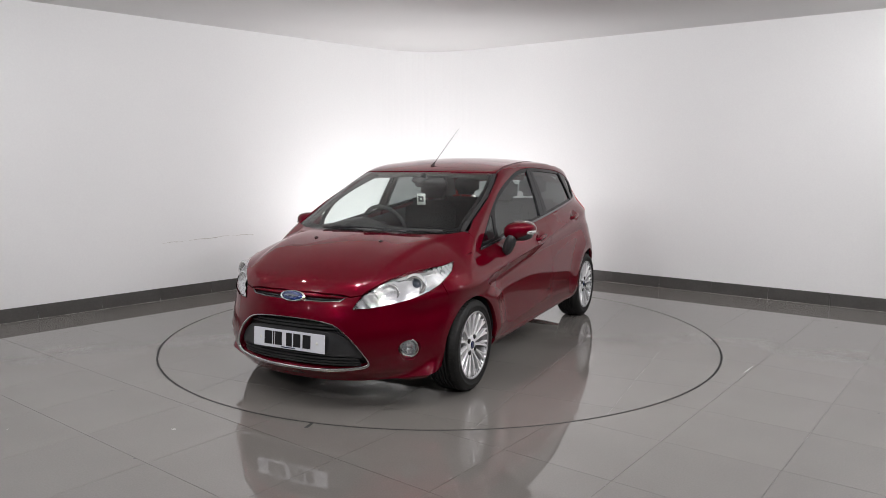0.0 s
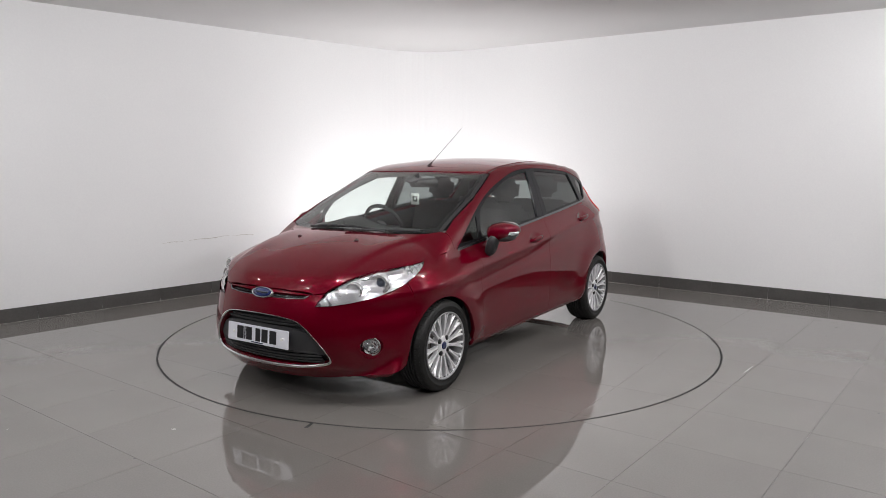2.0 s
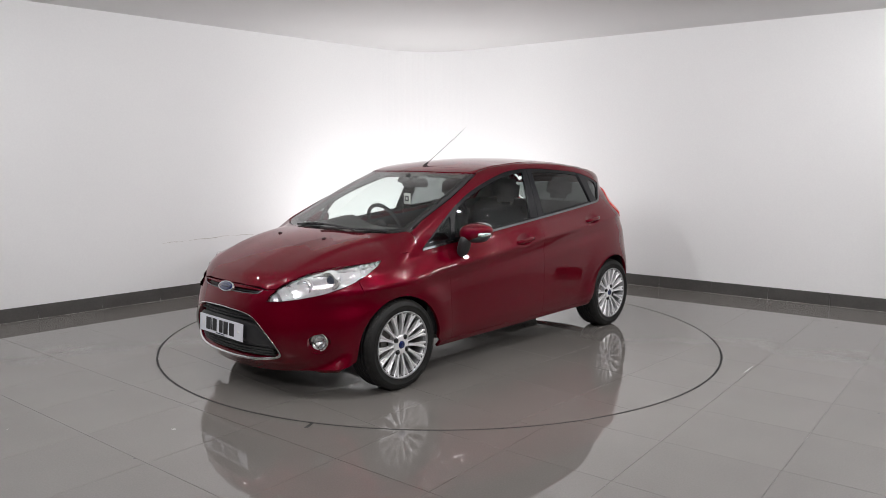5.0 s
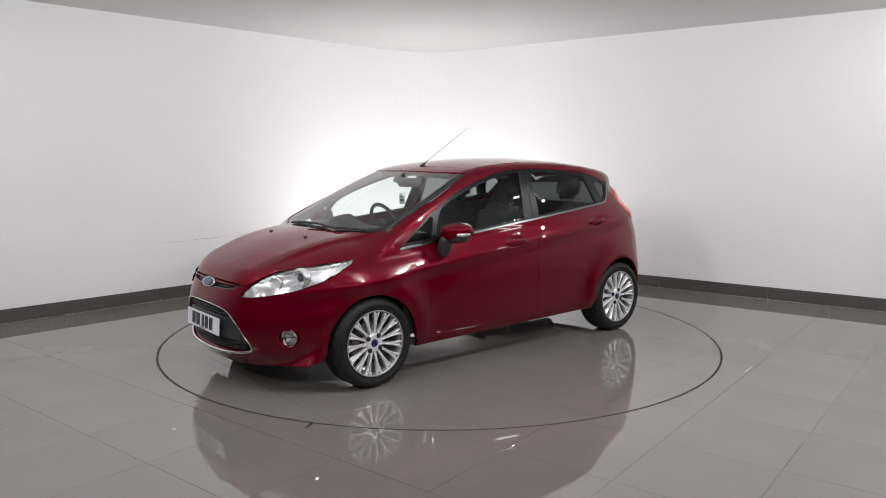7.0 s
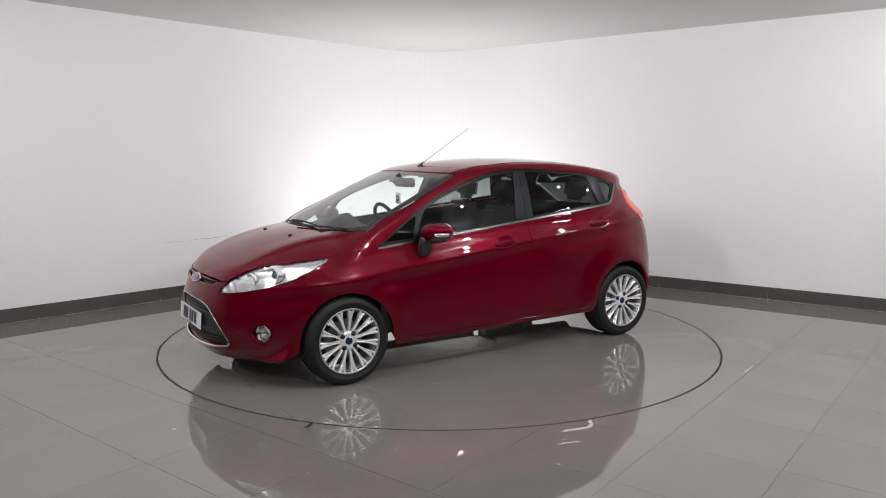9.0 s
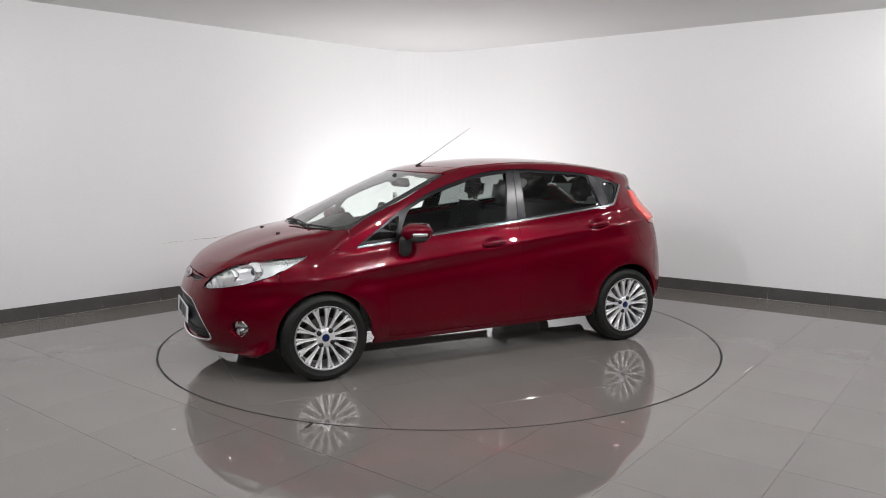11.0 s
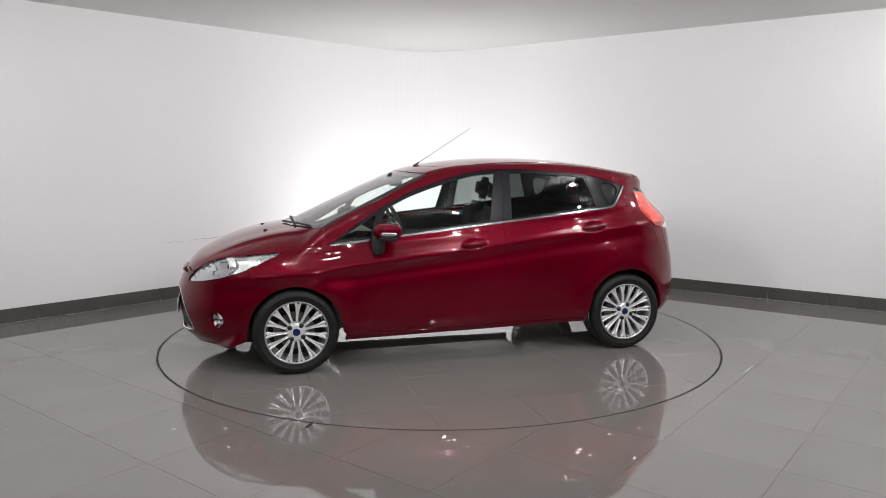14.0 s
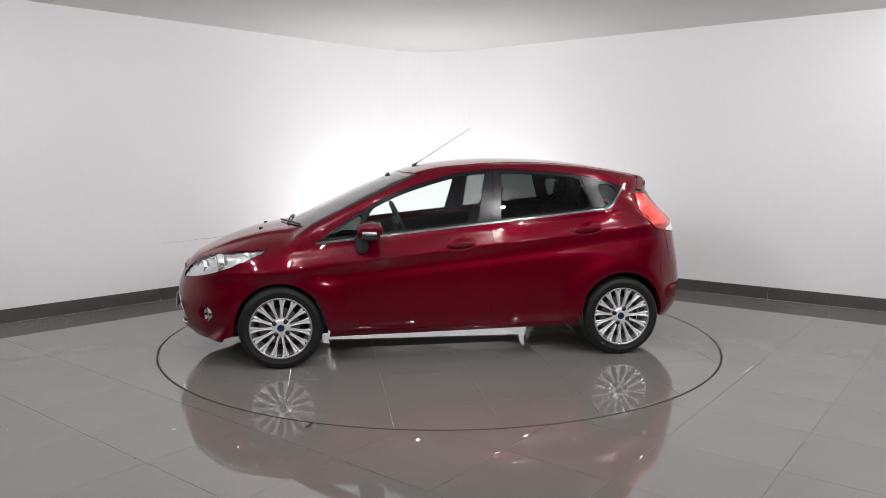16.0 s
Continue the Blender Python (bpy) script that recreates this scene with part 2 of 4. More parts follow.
def panel(name, way, outline, mat, parent, holes=(), pitch=0.03, off=0.0, depth=0.02, gap=0.0, flip=False, label="", push=None):
    """A sheet of the skin inside a 2D outline, with its edges turned in. flip: on the car's right side. push: further relief."""
    unit = np.array([57.3 / 0.9, 1.0]) if way in ("front", "rear") else np.array([1.0, 1.0])
    loops = [dense(np.asarray(o, float) / unit, pitch) for o in (outline, *holes)]
    if gap:
        moved = []
        for k, lp in enumerate(loops):
            d = np.roll(lp, -1, 0) - np.roll(lp, 1, 0)
            nrm = np.stack([d[:, 1], -d[:, 0]], -1) / np.maximum(np.linalg.norm(d, axis=1, keepdims=True), 1e-9)
            area = 0.5 * np.sum(lp[:, 0] * np.roll(lp[:, 1], -1) - np.roll(lp[:, 0], -1) * lp[:, 1])
            moved.append(lp - nrm * gap * np.sign(area) * (1 if k == 0 else -1))
        loops = moved
    edge = np.concatenate(loops)
    lo, hi = loops[0].min(0), loops[0].max(0)
    gx, gy = np.meshgrid(np.arange(lo[0] + pitch / 2, hi[0], pitch), np.arange(lo[1] + pitch / 2, hi[1], pitch))
    grid = np.stack([gx.ravel(), gy.ravel()], -1)
    if len(grid):
        ok = within(grid, loops[0])
        for lp in loops[1:]:
            ok &= ~within(grid, lp)
        grid = grid[ok]
    if len(grid):
        near = np.min([np.hypot(*(grid - e).T) for e in edge], 0)
        grid = grid[near > 0.5 * pitch]
    pts = np.concatenate([edge, grid]) if len(grid) else edge
    edges, k = [], 0
    for lp in loops:
        n = len(lp)
        edges += [(k + i, k + (i + 1) % n) for i in range(n)]
        k += n
    vs, _, fs, orig, _, _ = delaunay_2d_cdt([Vector(p) for p in pts], edges, [], 0, 1e-7)
    uv = np.array([tuple(v) for v in vs])
    tri = np.array([f for f in fs if len(f) == 3])
    mid = uv[tri].mean(1)
    ok = within(mid, loops[0])
    for lp in loops[1:]:
        ok &= ~within(mid, lp)
    tri = tri[ok]
    P = lift(way, uv * unit, 0.0)
    N = slope(P)
    P = P + N * off
    if push is not None:
        P = P + N * push(P)[:, None]
        cr = np.cross(P[tri[:, 1]] - P[tri[:, 0]], P[tri[:, 2]] - P[tri[:, 0]])
        cr *= np.sign(np.einsum("ij,ij->i", cr, N[tri[:, 0]]))[:, None]
        M = np.zeros_like(N)
        for k in range(3):
            np.add.at(M, tri[:, k], cr)
        deep = np.abs(push(P)) > 1e-5
        M /= np.maximum(np.linalg.norm(M, axis=1, keepdims=True), 1e-12)
        N = np.where(deep[:, None], M, N)
    a, b, c = P[tri[:, 0]], P[tri[:, 1]], P[tri[:, 2]]
    turn = np.einsum("ij,ij->i", np.cross(b - a, c - a), N[tri].mean(1)) < 0
    tri[turn] = tri[turn][:, [0, 2, 1]]
    # the turned-in edge
    count = {}
    for t in tri:
        for i in range(3):
            count[(t[i], t[(i + 1) % 3])] = 1
    rim = [(i, j) for i, j in count if (j, i) not in count]
    verts, norms, faces = list(P), list(N), [tuple(t) for t in tri]
    if depth:
        outw = {}
        for i, j in rim:
            o = np.cross(P[j] - P[i], (N[i] + N[j]) / 2)
            o /= max(np.linalg.norm(o), 1e-9)
            for q in (i, j):
                outw[q] = outw.get(q, 0) + o
        top, low = {}, {}
        for q, o in outw.items():
            o = o / max(np.linalg.norm(o), 1e-9)
            top[q] = len(verts)
            verts.append(P[q] + o * 0.0015 - N[q] * 0.0015)
            m = o + N[q] * 0.5
            norms.append(m / np.linalg.norm(m))
            low[q] = len(verts)
            verts.append(P[q] + o * 0.0015 - N[q] * depth)
            norms.append(o)
        for i, j in rim:
            faces.append((j, i, top[i], top[j]))
            faces.append((top[j], top[i], low[i], low[j]))
    V, Nn = np.array(verts), np.array(norms)
    if flip:
        V, Nn = V * (1, -1, 1), Nn * (1, -1, 1)
        faces = [f[::-1] for f in faces]
    ob = mesh_part(name, V, faces, mat, parent, label, smooth=True)
    ob.data.normals_split_custom_set_from_vertices([tuple(n) for n in Nn])
    return ob


def both(name, way, outline, mat, parent, **more):
    """A panel on the left and its mirror image on the right."""
    a = panel(name, way, outline, mat, parent, **more)
    b = panel(name, way, outline, mat, parent, flip=True, **more)
    return a, b


# ---------------------------------------------------------------- the car's materials
PAINT = material("ruby_red_metallic_paint", (0.096, 0.0004, 0.0075), 0.34, 0.32, 1.0, Coat_IOR=1.42, Specular_Tint=(0.9, 0.05, 0.12, 1.0), Coat_Roughness=0.012, Specular_IOR_Level=0.0)
vary(PAINT, 900.0, (0.086, 0.0003, 0.0060), (0.112, 0.0005, 0.0088), second=2.0, rough=(0.30, 0.37))
BLACK = vary(material("black_plastic", (0.018, 0.018, 0.019), 0.5), 40, (0.014, 0.014, 0.015), (0.024, 0.024, 0.025), bump=0.1)
GREY = vary(material("charcoal_plastic", (0.03, 0.03, 0.032), 0.4), 40, (0.025, 0.025, 0.027), (0.036, 0.036, 0.038), bump=0.1)
GLOSS = material("gloss_black_trim", (0.006, 0.006, 0.007), 0.26, Specular_IOR_Level=0.18)
RUBBER = vary(material("tyre_rubber", (0.014, 0.014, 0.014), 0.55, Specular_IOR_Level=0.25), 30, (0.006, 0.006, 0.006), (0.014, 0.014, 0.013), bump=0.15)
# underside colour raised to stand in for light reaching beneath the car
UNDERSEAL = vary(material("brightened_underseal", (0.27, 0.26, 0.25), 0.8), 14, (0.20, 0.195, 0.185), (0.34, 0.33, 0.32), bump=0.2)
CHROME = material("chrome", (0.75, 0.75, 0.76), 0.08, 1.0)
SATIN = material("satin_aluminium_trim", (0.17, 0.17, 0.18), 0.22, 1.0)
ALLOY = vary(material("silver_alloy", (0.7, 0.7, 0.71), 0.28, 0.45), 25, (0.70, 0.70, 0.71), (0.82, 0.82, 0.83))
RIM_METAL = vary(material("dull_rim_alloy", (0.4, 0.4, 0.41), 0.34, 0.7), 25, (0.34, 0.34, 0.35), (0.44, 0.44, 0.45))
TRIM = material("dark_satin_pillar", (0.008, 0.008, 0.010), 0.24, Specular_IOR_Level=0.22)
STEEL = vary(material("brake_steel", (0.20, 0.19, 0.18), 0.45, 0.8), 30, (0.14, 0.13, 0.12), (0.26, 0.25, 0.24))
BOLT = material("dark_wheel_bolt", (0.03, 0.03, 0.03), 0.35, 0.6)
CLOTH = vary(material("dark_seat_cloth", (0.02, 0.02, 0.022), 0.95), 60, (0.009, 0.009, 0.010), (0.017, 0.017, 0.019), bump=0.08)
LINING = vary(material("pale_headlining", (0.10, 0.097, 0.09), 0.9), 50, (0.09, 0.087, 0.08), (0.11, 0.107, 0.10), bump=0.2)
BLUE = material("blue_enamel", (0.008, 0.018, 0.095), 0.2, 0.2, 1.0)
PLATE = material("white_reflective_plate", (0.72, 0.73, 0.78), 0.35)
INK = material("black_plate_ink", (0.01, 0.01, 0.012), 0.4)
AMBER = material("amber_bulb", (0.65, 0.16, 0.01), 0.25)
WHITE = material("white_card", (0.75, 0.75, 0.72), 0.5)
SILVER = material("lamp_reflector", (0.86, 0.86, 0.87), 0.13, 0.80)
LENS_DARK = material("projector_lens", (0.05, 0.06, 0.08), 0.02, 0.0, 1.0)
RED_LAMP = material("red_lamp_plastic", (0.40, 0.010, 0.008), 0.2, 0.0, 1.0)
LAMP_BRIGHT = vary(material("bright_red_lamp", (0.8, 0.05, 0.02), 0.25, 0.0, 1.0), 90, (0.62, 0.020, 0.014), (0.88, 0.09, 0.05), second=300)
REFLECTOR = material("dark_red_reflector", (0.30, 0.010, 0.010), 0.25, 0.0, 1.0)


def glass(name, tint, gloss_rough=0.0):
    m = bpy.data.materials.new(name)
    m.use_nodes = True
    t = m.node_tree
    t.nodes.clear()
    out, mixer = t.nodes.new("ShaderNodeOutputMaterial"), t.nodes.new("ShaderNodeMixShader")
    clear, gloss, face = t.nodes.new("ShaderNodeBsdfTransparent"), t.nodes.new("ShaderNodeBsdfGlossy"), t.nodes.new("ShaderNodeLayerWeight")
    clear.inputs[0].default_value = (*tint, 1)
    gloss.inputs["Roughness"].default_value = gloss_rough
    rise, low = t.nodes.new("ShaderNodeMath"), t.nodes.new("ShaderNodeMath")
    rise.operation, rise.inputs[1].default_value = "POWER", 3.8
    low.operation, low.inputs[1].default_value, low.inputs[2].default_value = "MULTIPLY_ADD", 0.92, 0.035
    face.inputs["Blend"].default_value = 0.5
    t.links.new(face.outputs["Facing"], rise.inputs[0])
    t.links.new(rise.outputs[0], low.inputs[0])
    t.links.new(low.outputs[0], mixer.inputs[0])
    t.links.new(clear.outputs[0], mixer.inputs[1])
    t.links.new(gloss.outputs[0], mixer.inputs[2])
    t.links.new(mixer.outputs[0], out.inputs[0])
    return m


SCREEN = glass("windscreen_glass", (0.90, 0.95, 0.93))
CABIN_GLASS = glass("clear_side_glass", (0.88, 0.93, 0.91))
PRIVACY = glass("privacy_glass", (0.21, 0.23, 0.225))
LENS = glass("clear_lamp_lens", (0.95, 0.96, 0.97))

# ---------------------------------------------------------------- the car
OFF = (0.0111, 0.0517)
car = tagged(new("car"), "ruby red metallic five-door hatchback with silver alloy wheels", "car")


def arc(cx, cz, r, a0, a1, n=22):
    return [(cx + r * math.cos(radians(a0 + (a1 - a0) * i / n)), cz + r * math.sin(radians(a0 + (a1 - a0) * i / n))) for i in range(n + 1)]


def seg(f, x0, x1, n=10):
    return [(float(x), float(f(x))) for x in np.linspace(x0, x1, n)]


def mirror(half):
    """A closed outline from its half with u >= 0, from the lower middle round to the upper middle."""
    return list(half) + [(-u, v) for u, v in half[::-1] if abs(u) > 1e-6]


ARCH_F, ARCH_R, ARCH_Z = (1.247, 0.319), (-1.247, 0.338), 0.287
dlo_top = curve((-1.31, 1.244), (-1.15, 1.294), (-0.981, 1.334), (-0.646, 1.366), (-0.317, 1.380), (-0.071, 1.361), (0.176, 1.299), (0.441, 1.208), (0.648, 1.104), (1.004, 0.874))
hood_side = [(1.950, 0.20), (1.922, 0.365), (1.895, 0.42), (1.834, 0.482), (1.739, 0.556), (1.64, 0.615), (1.555, 0.663), (1.44, 0.708)]
hood_side += [tuple(p[:2]) for p in lift("side", [(1.33, 0.8325), (1.26, 0.843), (1.195, 0.852), (1.11, 0.864), (1.032, 0.876)])]
screen_edge = [(1.036, 0.668), (0.909, 0.655), (0.75, 0.650), (0.597, 0.640), (0.43, 0.612), (0.27, 0.570)]
screen_base = [(1.235, 0.0), (1.232, 0.13), (1.215, 0.27), (1.17, 0.42), (1.108, 0.56)]
ditch = [(0.25, 0.566), (0.10, 0.556), (-0.10, 0.543), (-0.35, 0.525), (-0.65, 0.507), (-0.95, 0.492), (-1.25, 0.480), (-1.46, 0.472)]
lamp = [(22.3, 0.609), (24.0, 0.650), (26.5, 0.690), (29.9, 0.730), (34.5, 0.768), (40.0, 0.797), (46.0, 0.811), (52.0, 0.814), (58.5, 0.820), (66.5, 0.834),
        (63.5, 0.800), (59.0, 0.763), (54.5, 0.725), (49.0, 0.688), (42.0, 0.656), (34.0, 0.630), (28.0, 0.615)]

fold_line = curve((1.0, 0.62), (1.1, 0.572), (1.2, 0.528), (1.35, 0.500), (1.5, 0.488), (1.65, 0.470), (1.8, 0.445), (2.0, 0.40))


def bonnet_fold(P):
    """The fold that runs along each side of the bonnet."""
    d = np.abs(P[:, 1]) - fold_line(P[:, 0])
    w = np.where(d > 0, 0.024, 0.13)
    return 0.012 * np.exp(-(d / w) ** 2) * np.clip((P[:, 0] - 1.06) / 0.1, 0, 1) * np.clip((1.88 - P[:, 0]) / 0.3, 0, 1)


# bonnet
hood_line = [(1.960, 0.0)] + hood_side + [tuple(p[:2]) for p in lift("side", [(1.034, 0.90), (1.036, 0.93), (1.037, 0.96)])]
bonnet = panel("bonnet", "top", hood_line + [(1.045, 0.665)] + [(x + 0.012, y) for x, y in screen_base[:0:-1]] + [(1.250, 0.0)]
               + [(x + 0.012, -y) for x, y in screen_base[1:]] + [(1.045, -0.665)] + [(x, -y) for x, y in hood_line[:0:-1]],
               PAINT, car, gap=-0.0005, pitch=0.014,
               push=bonnet_fold)
for y in (0.252, -0.252):
    bm = bmesh.new()
    bmesh.ops.create_uvsphere(bm, u_segments=12, v_segments=8, radius=0.013)
    z = lift("top", [(1.405, abs(y))])[0][2]
    bmesh.ops.transform(bm, matrix=Matrix.Translation((1.405, y, z + 0.002)) @ Matrix.Diagonal((1.3, 1.0, 0.6, 1)), verts=bm.verts)
    part("washer_nozzle", bm, BLACK, bonnet, "small black washer jet", smooth=True)

# front wing
wing = [(1.032, 0.876), (1.11, 0.864), (1.195, 0.852), (1.26, 0.843), (1.33, 0.8325)] + [(p[0], p[2]) for p in lift("front", [(66.5, 0.834), (63.5, 0.800), (59.0, 0.763), (55.0, 0.728)])]
wing += [(1.515, 0.650), (1.508, 0.545)] + arc(ARCH_F[0], ARCH_Z, ARCH_F[1], 44, 180, 26) + [(0.905, 0.255), (0.80, 0.255), (0.806, 0.38), (0.812, 0.525), (0.80, 0.70), (0.782, 0.893), (1.0, 0.871)]
both("front_wing", "side", wing, PAINT, car, gap=0.0, pitch=0.022, depth=0.03)

# doors
HANDLES = ((-0.026, 0.852), (-0.985, 0.946))


def dish(P):
    """The hollows behind the door handles."""
    out = np.zeros(len(P))
    for hx, hz in HANDLES:
        r = ((P[:, 0] - hx) / 0.098) ** 2 + ((P[:, 2] - hz + (P[:, 0] - hx) * 0.09) / 0.046) ** 2
        out -= 0.013 * np.clip(1.15 - r, 0, 1) ** 1.6
    return out


front_door = [(0.778, 0.893), (0.797, 0.70), (0.808, 0.525), (0.802, 0.38), (0.795, 0.258), (-0.232, 0.266), (-0.244, 0.60), (-0.262, 0.85), (-0.257, 0.999)]
rear_door = [(-0.263, 1.000), (-0.268, 0.85), (-0.250, 0.60), (-0.238, 0.266), (-0.908, 0.274), (-0.918, 0.31), (-0.958, 0.475), (-1.062, 0.65), (-1.105, 0.85), (-1.152, 1.089)]
doors_f = both("front_door", "side", front_door, PAINT, car, gap=-0.001, pitch=0.013, push=dish)
doors_r = both("rear_door", "side", rear_door, PAINT, car, gap=-0.001, pitch=0.013, push=dish)


def handle(hx, hz, sign, owner):
    """A grip bar that stands over its hollow on two feet."""
    verts, faces, n, k = [], [], 15, 10
    for i in range(n):
        s = i / (n - 1) * 2 - 1
        x, z = hx - 0.105 * s, hz + 0.0095 * s
        y0 = lift("side", [(x, z)])[0][1]
        out = 0.018 * (1 - abs(s) ** 4) + 0.002 - 0.012 * max(0, abs(s) - 0.93) / 0.07
        h = 0.0185 * (1 - 0.45 * s * s) * (1 if abs(s) < 0.99 else 0.5)
        for j in range(k):
            a = 2 * math.pi * j / k
            verts.append((x, (y0 + out + 0.011 * math.cos(a)) * sign, z + h * math.sin(a)))
    for i in range(n - 1):
        for j in range(k):
            q = (i * k + j, i * k + (j + 1) % k, (i + 1) * k + (j + 1) % k, (i + 1) * k + j)
            faces.append(q if sign < 0 else q[::-1])
    faces += [tuple(range(k)), tuple(range((n - 1) * k, n * k))]
    mesh_part("handle", verts, faces, PAINT, owner, smooth=True)


for (hx, hz), pair in zip(HANDLES, (doors_f, doors_r)):
    handle(hx, hz, 1, pair[0])
    handle(hx, hz, -1, pair[1])

# side frame: windscreen pillar, roof rail, rear quarter
frame_top = [(1.034, 0.985), (0.909, 1.052), (0.75, 1.123), (0.597, 1.187), (0.43, 1.267), (0.262, 1.344)]
ditch3 = lift("top", ditch)
frame_top += [(p[0], p[2]) for p in ditch3]
tail_front = [(p[0], p[2]) for p in lift("rear", [(55.5, 1.205), (57.5, 1.13), (58.0, 1.06), (56.5, 0.99), (54.0, 0.935)])]
quarter = [(1.006, 0.876), (1.030, 0.876), (1.032, 0.90), (1.034, 0.94)] + frame_top + [(p[0], p[2]) for p in lift("rear", [(48.5, 1.30), (50.5, 1.23)])] + tail_front + [(p[0], p[2]) for p in lift("rear", [(47, 0.905), (45.7, 0.714), (52.5, 0.711)])]
quarter += [(-1.555, 0.52)] + arc(ARCH_R[0], ARCH_Z, ARCH_R[1], 150, 0, 26) + [(-0.905, 0.27), (-0.912, 0.31), (-0.952, 0.475), (-1.056, 0.65), (-1.099, 0.85), (-1.146, 1.089), (-1.172, 1.086)]
quarter += seg(dlo_top, -1.305, 1.0, 34)
FUEL = (-1.462, 0.842)
flap = [(FUEL[0] + 0.085 * math.cos(a), FUEL[1] + 0.085 * math.sin(a)) for a in np.linspace(0, 2 * math.pi, 33)[:-1]]
panel("side_frame", "side", quarter, PAINT, car, holes=[flap], gap=0.0015, pitch=0.022, depth=0.025)
panel("side_frame", "side", quarter, PAINT, car, gap=0.0015, pitch=0.022, depth=0.025, flip=True)
panel("fuel_flap", "side", flap, PAINT, car, gap=0.0015, depth=0.006)
sill = [(0.90, 0.250), (-0.905, 0.268), (-0.90, 0.238), (0.91, 0.212)]
both("sill", "side", sill, PAINT, car, gap=0.001, pitch=0.02)

# roof
roof_half = [(0.345, 0.0), (0.34, 0.20), (0.318, 0.38), (0.268, 0.556)] + [(x, y - 0.008) for x, y in ditch] + [(-1.56, 0.445), (-1.61, 0.36), (-1.640, 0.20), (-1.648, 0.0)]
roof = panel("roof", "top", roof_half + [(x, -y) for x, y in roof_half[-2:0:-1]], PAINT, car, gap=0.002, pitch=0.035)
both("roof_strip", "top", [(x, y + 0.001) for x, y in ditch] + [(x, y - 0.009) for x, y in ditch[::-1]], BLACK, car, off=-0.006, depth=0.004, pitch=0.05)

# windscreen with its dark border
screen_top = [(0.353, 0.0), (0.349, 0.20), (0.327, 0.38), (0.283, 0.548)]
half = screen_base + [(1.045, 0.648)] + [(x, y - 0.022) for x, y in screen_edge[1:-1]] + screen_top[::-1]
full = half + [(x, -y) for x, y in half[-2:0:-1]]
panel("windscreen", "top", full, SCREEN, car, off=-0.004, depth=0.0, pitch=0.05)
inner = [(x * 0.945 + 0.025, y * 0.945) for x, y in half]
panel("screen_border", "top", full, GLOSS, car, holes=[inner + [(x, -y) for x, y in inner[-2:0:-1]]], off=-0.008, depth=0.0, pitch=0.05)
both("screen_seal", "top", [(x, y - 0.001) for x, y in screen_edge] + [(x, y - 0.024) for x, y in screen_edge[::-1]], BLACK, car, off=-0.006, depth=0.006, pitch=0.04)
cowl = [(x + 0.012, y) for x, y in screen_base] + [(1.047, 0.655)] + [(1.02, 0.64)] + [(x - 0.055, y * 0.99) for x, y in screen_base[::-1]]
panel("cowl", "top", cowl[:-1] + [(1.18, 0.0)] + [(x, -y) for x, y in cowl[:0:-1]], BLACK, car, off=-0.012, depth=0.01, pitch=0.05)


def wiper(x0, y0, x1, y1, spread):
    bm = bmesh.new()
    a, b = Vector(lift("top", [(x0, y0)], 0.008)[0]), Vector(lift("top", [(x1, y1)], 0.010)[0])
    rod(bm, a, b, 0.008, 0.005)
    mid = b
    d = (b - a).normalized()
    ends = []
    for s in np.linspace(-spread, spread, 8):
        q = b + d * s
        ends.append(Vector(lift("top", [(q.x, q.y)], 0.012)[0]))
    for p, q in zip(ends, ends[1:]):
        rod(bm, p, q, 0.007, 0.007)
    part("wiper", bm, BLACK, car, "black wiper arm and blade", smooth=True)


def rod(bm, a, b, r0, r1, n=8):
    """A tapered rod from a to b."""
    made = bmesh.ops.create_cone(bm, cap_ends=True, segments=n, radius1=r0, radius2=r1, depth=(b - a).length)["verts"]
    m = Matrix.Translation((a + b) / 2) @ (b - a).to_track_quat("Z", "Y").to_matrix().to_4x4()
    bmesh.ops.transform(bm, matrix=m, verts=made)


wiper(1.175, -0.36, 1.185, 0.02, 0.30)
wiper(1.10, 0.54, 1.195, 0.24, 0.22)

# side windows
BELT_LIFT = 0.004


def low_edge(x0, x1, up, n=8):
    return [(float(x), float(belt(x)) + up) for x in np.linspace(x0, x1, n)]


def top_edge(x0, x1, down, n=14):
    return [(float(x), float(dlo_top(x)) - down) for x in np.linspace(x0, x1, n)]


glass_f = [(0.672, 0.925)] + [(0.655, 1.0), (0.612, 1.075), (0.585, 1.112)] + top_edge(0.55, -0.243, 0.026) + [(-0.165, 1.015)] + low_edge(-0.165, 0.665, 0.020)
frame_f = [(1.000, 0.873)] + top_edge(0.96, -0.296, 0.002, 22) + [(-0.262, 1.003)] + low_edge(-0.262, 1.0, 0.002)
glass_q = [(0.945, 0.905), (0.69, 1.062), (0.668, 1.066), (0.672, 1.04), (0.715, 0.922)]
glass_r = [(-0.333, 1.026), (-0.358, 1.352)] + top_edge(-0.40, -0.955, 0.024, 10) + [(-1.035, 1.093)] + low_edge(-1.03, -0.34, 0.020, 8)
frame_r = [(-0.268, 1.003), (-0.302, 1.376)] + top_edge(-0.34, -1.30, 0.002, 18) + [(-1.168, 1.092)] + low_edge(-1.16, -0.27, 0.002)
glass_c = rounded([(-1.075, 1.292), (-1.272, 1.243), (-1.172, 1.118), (-1.135, 1.112)], 2)
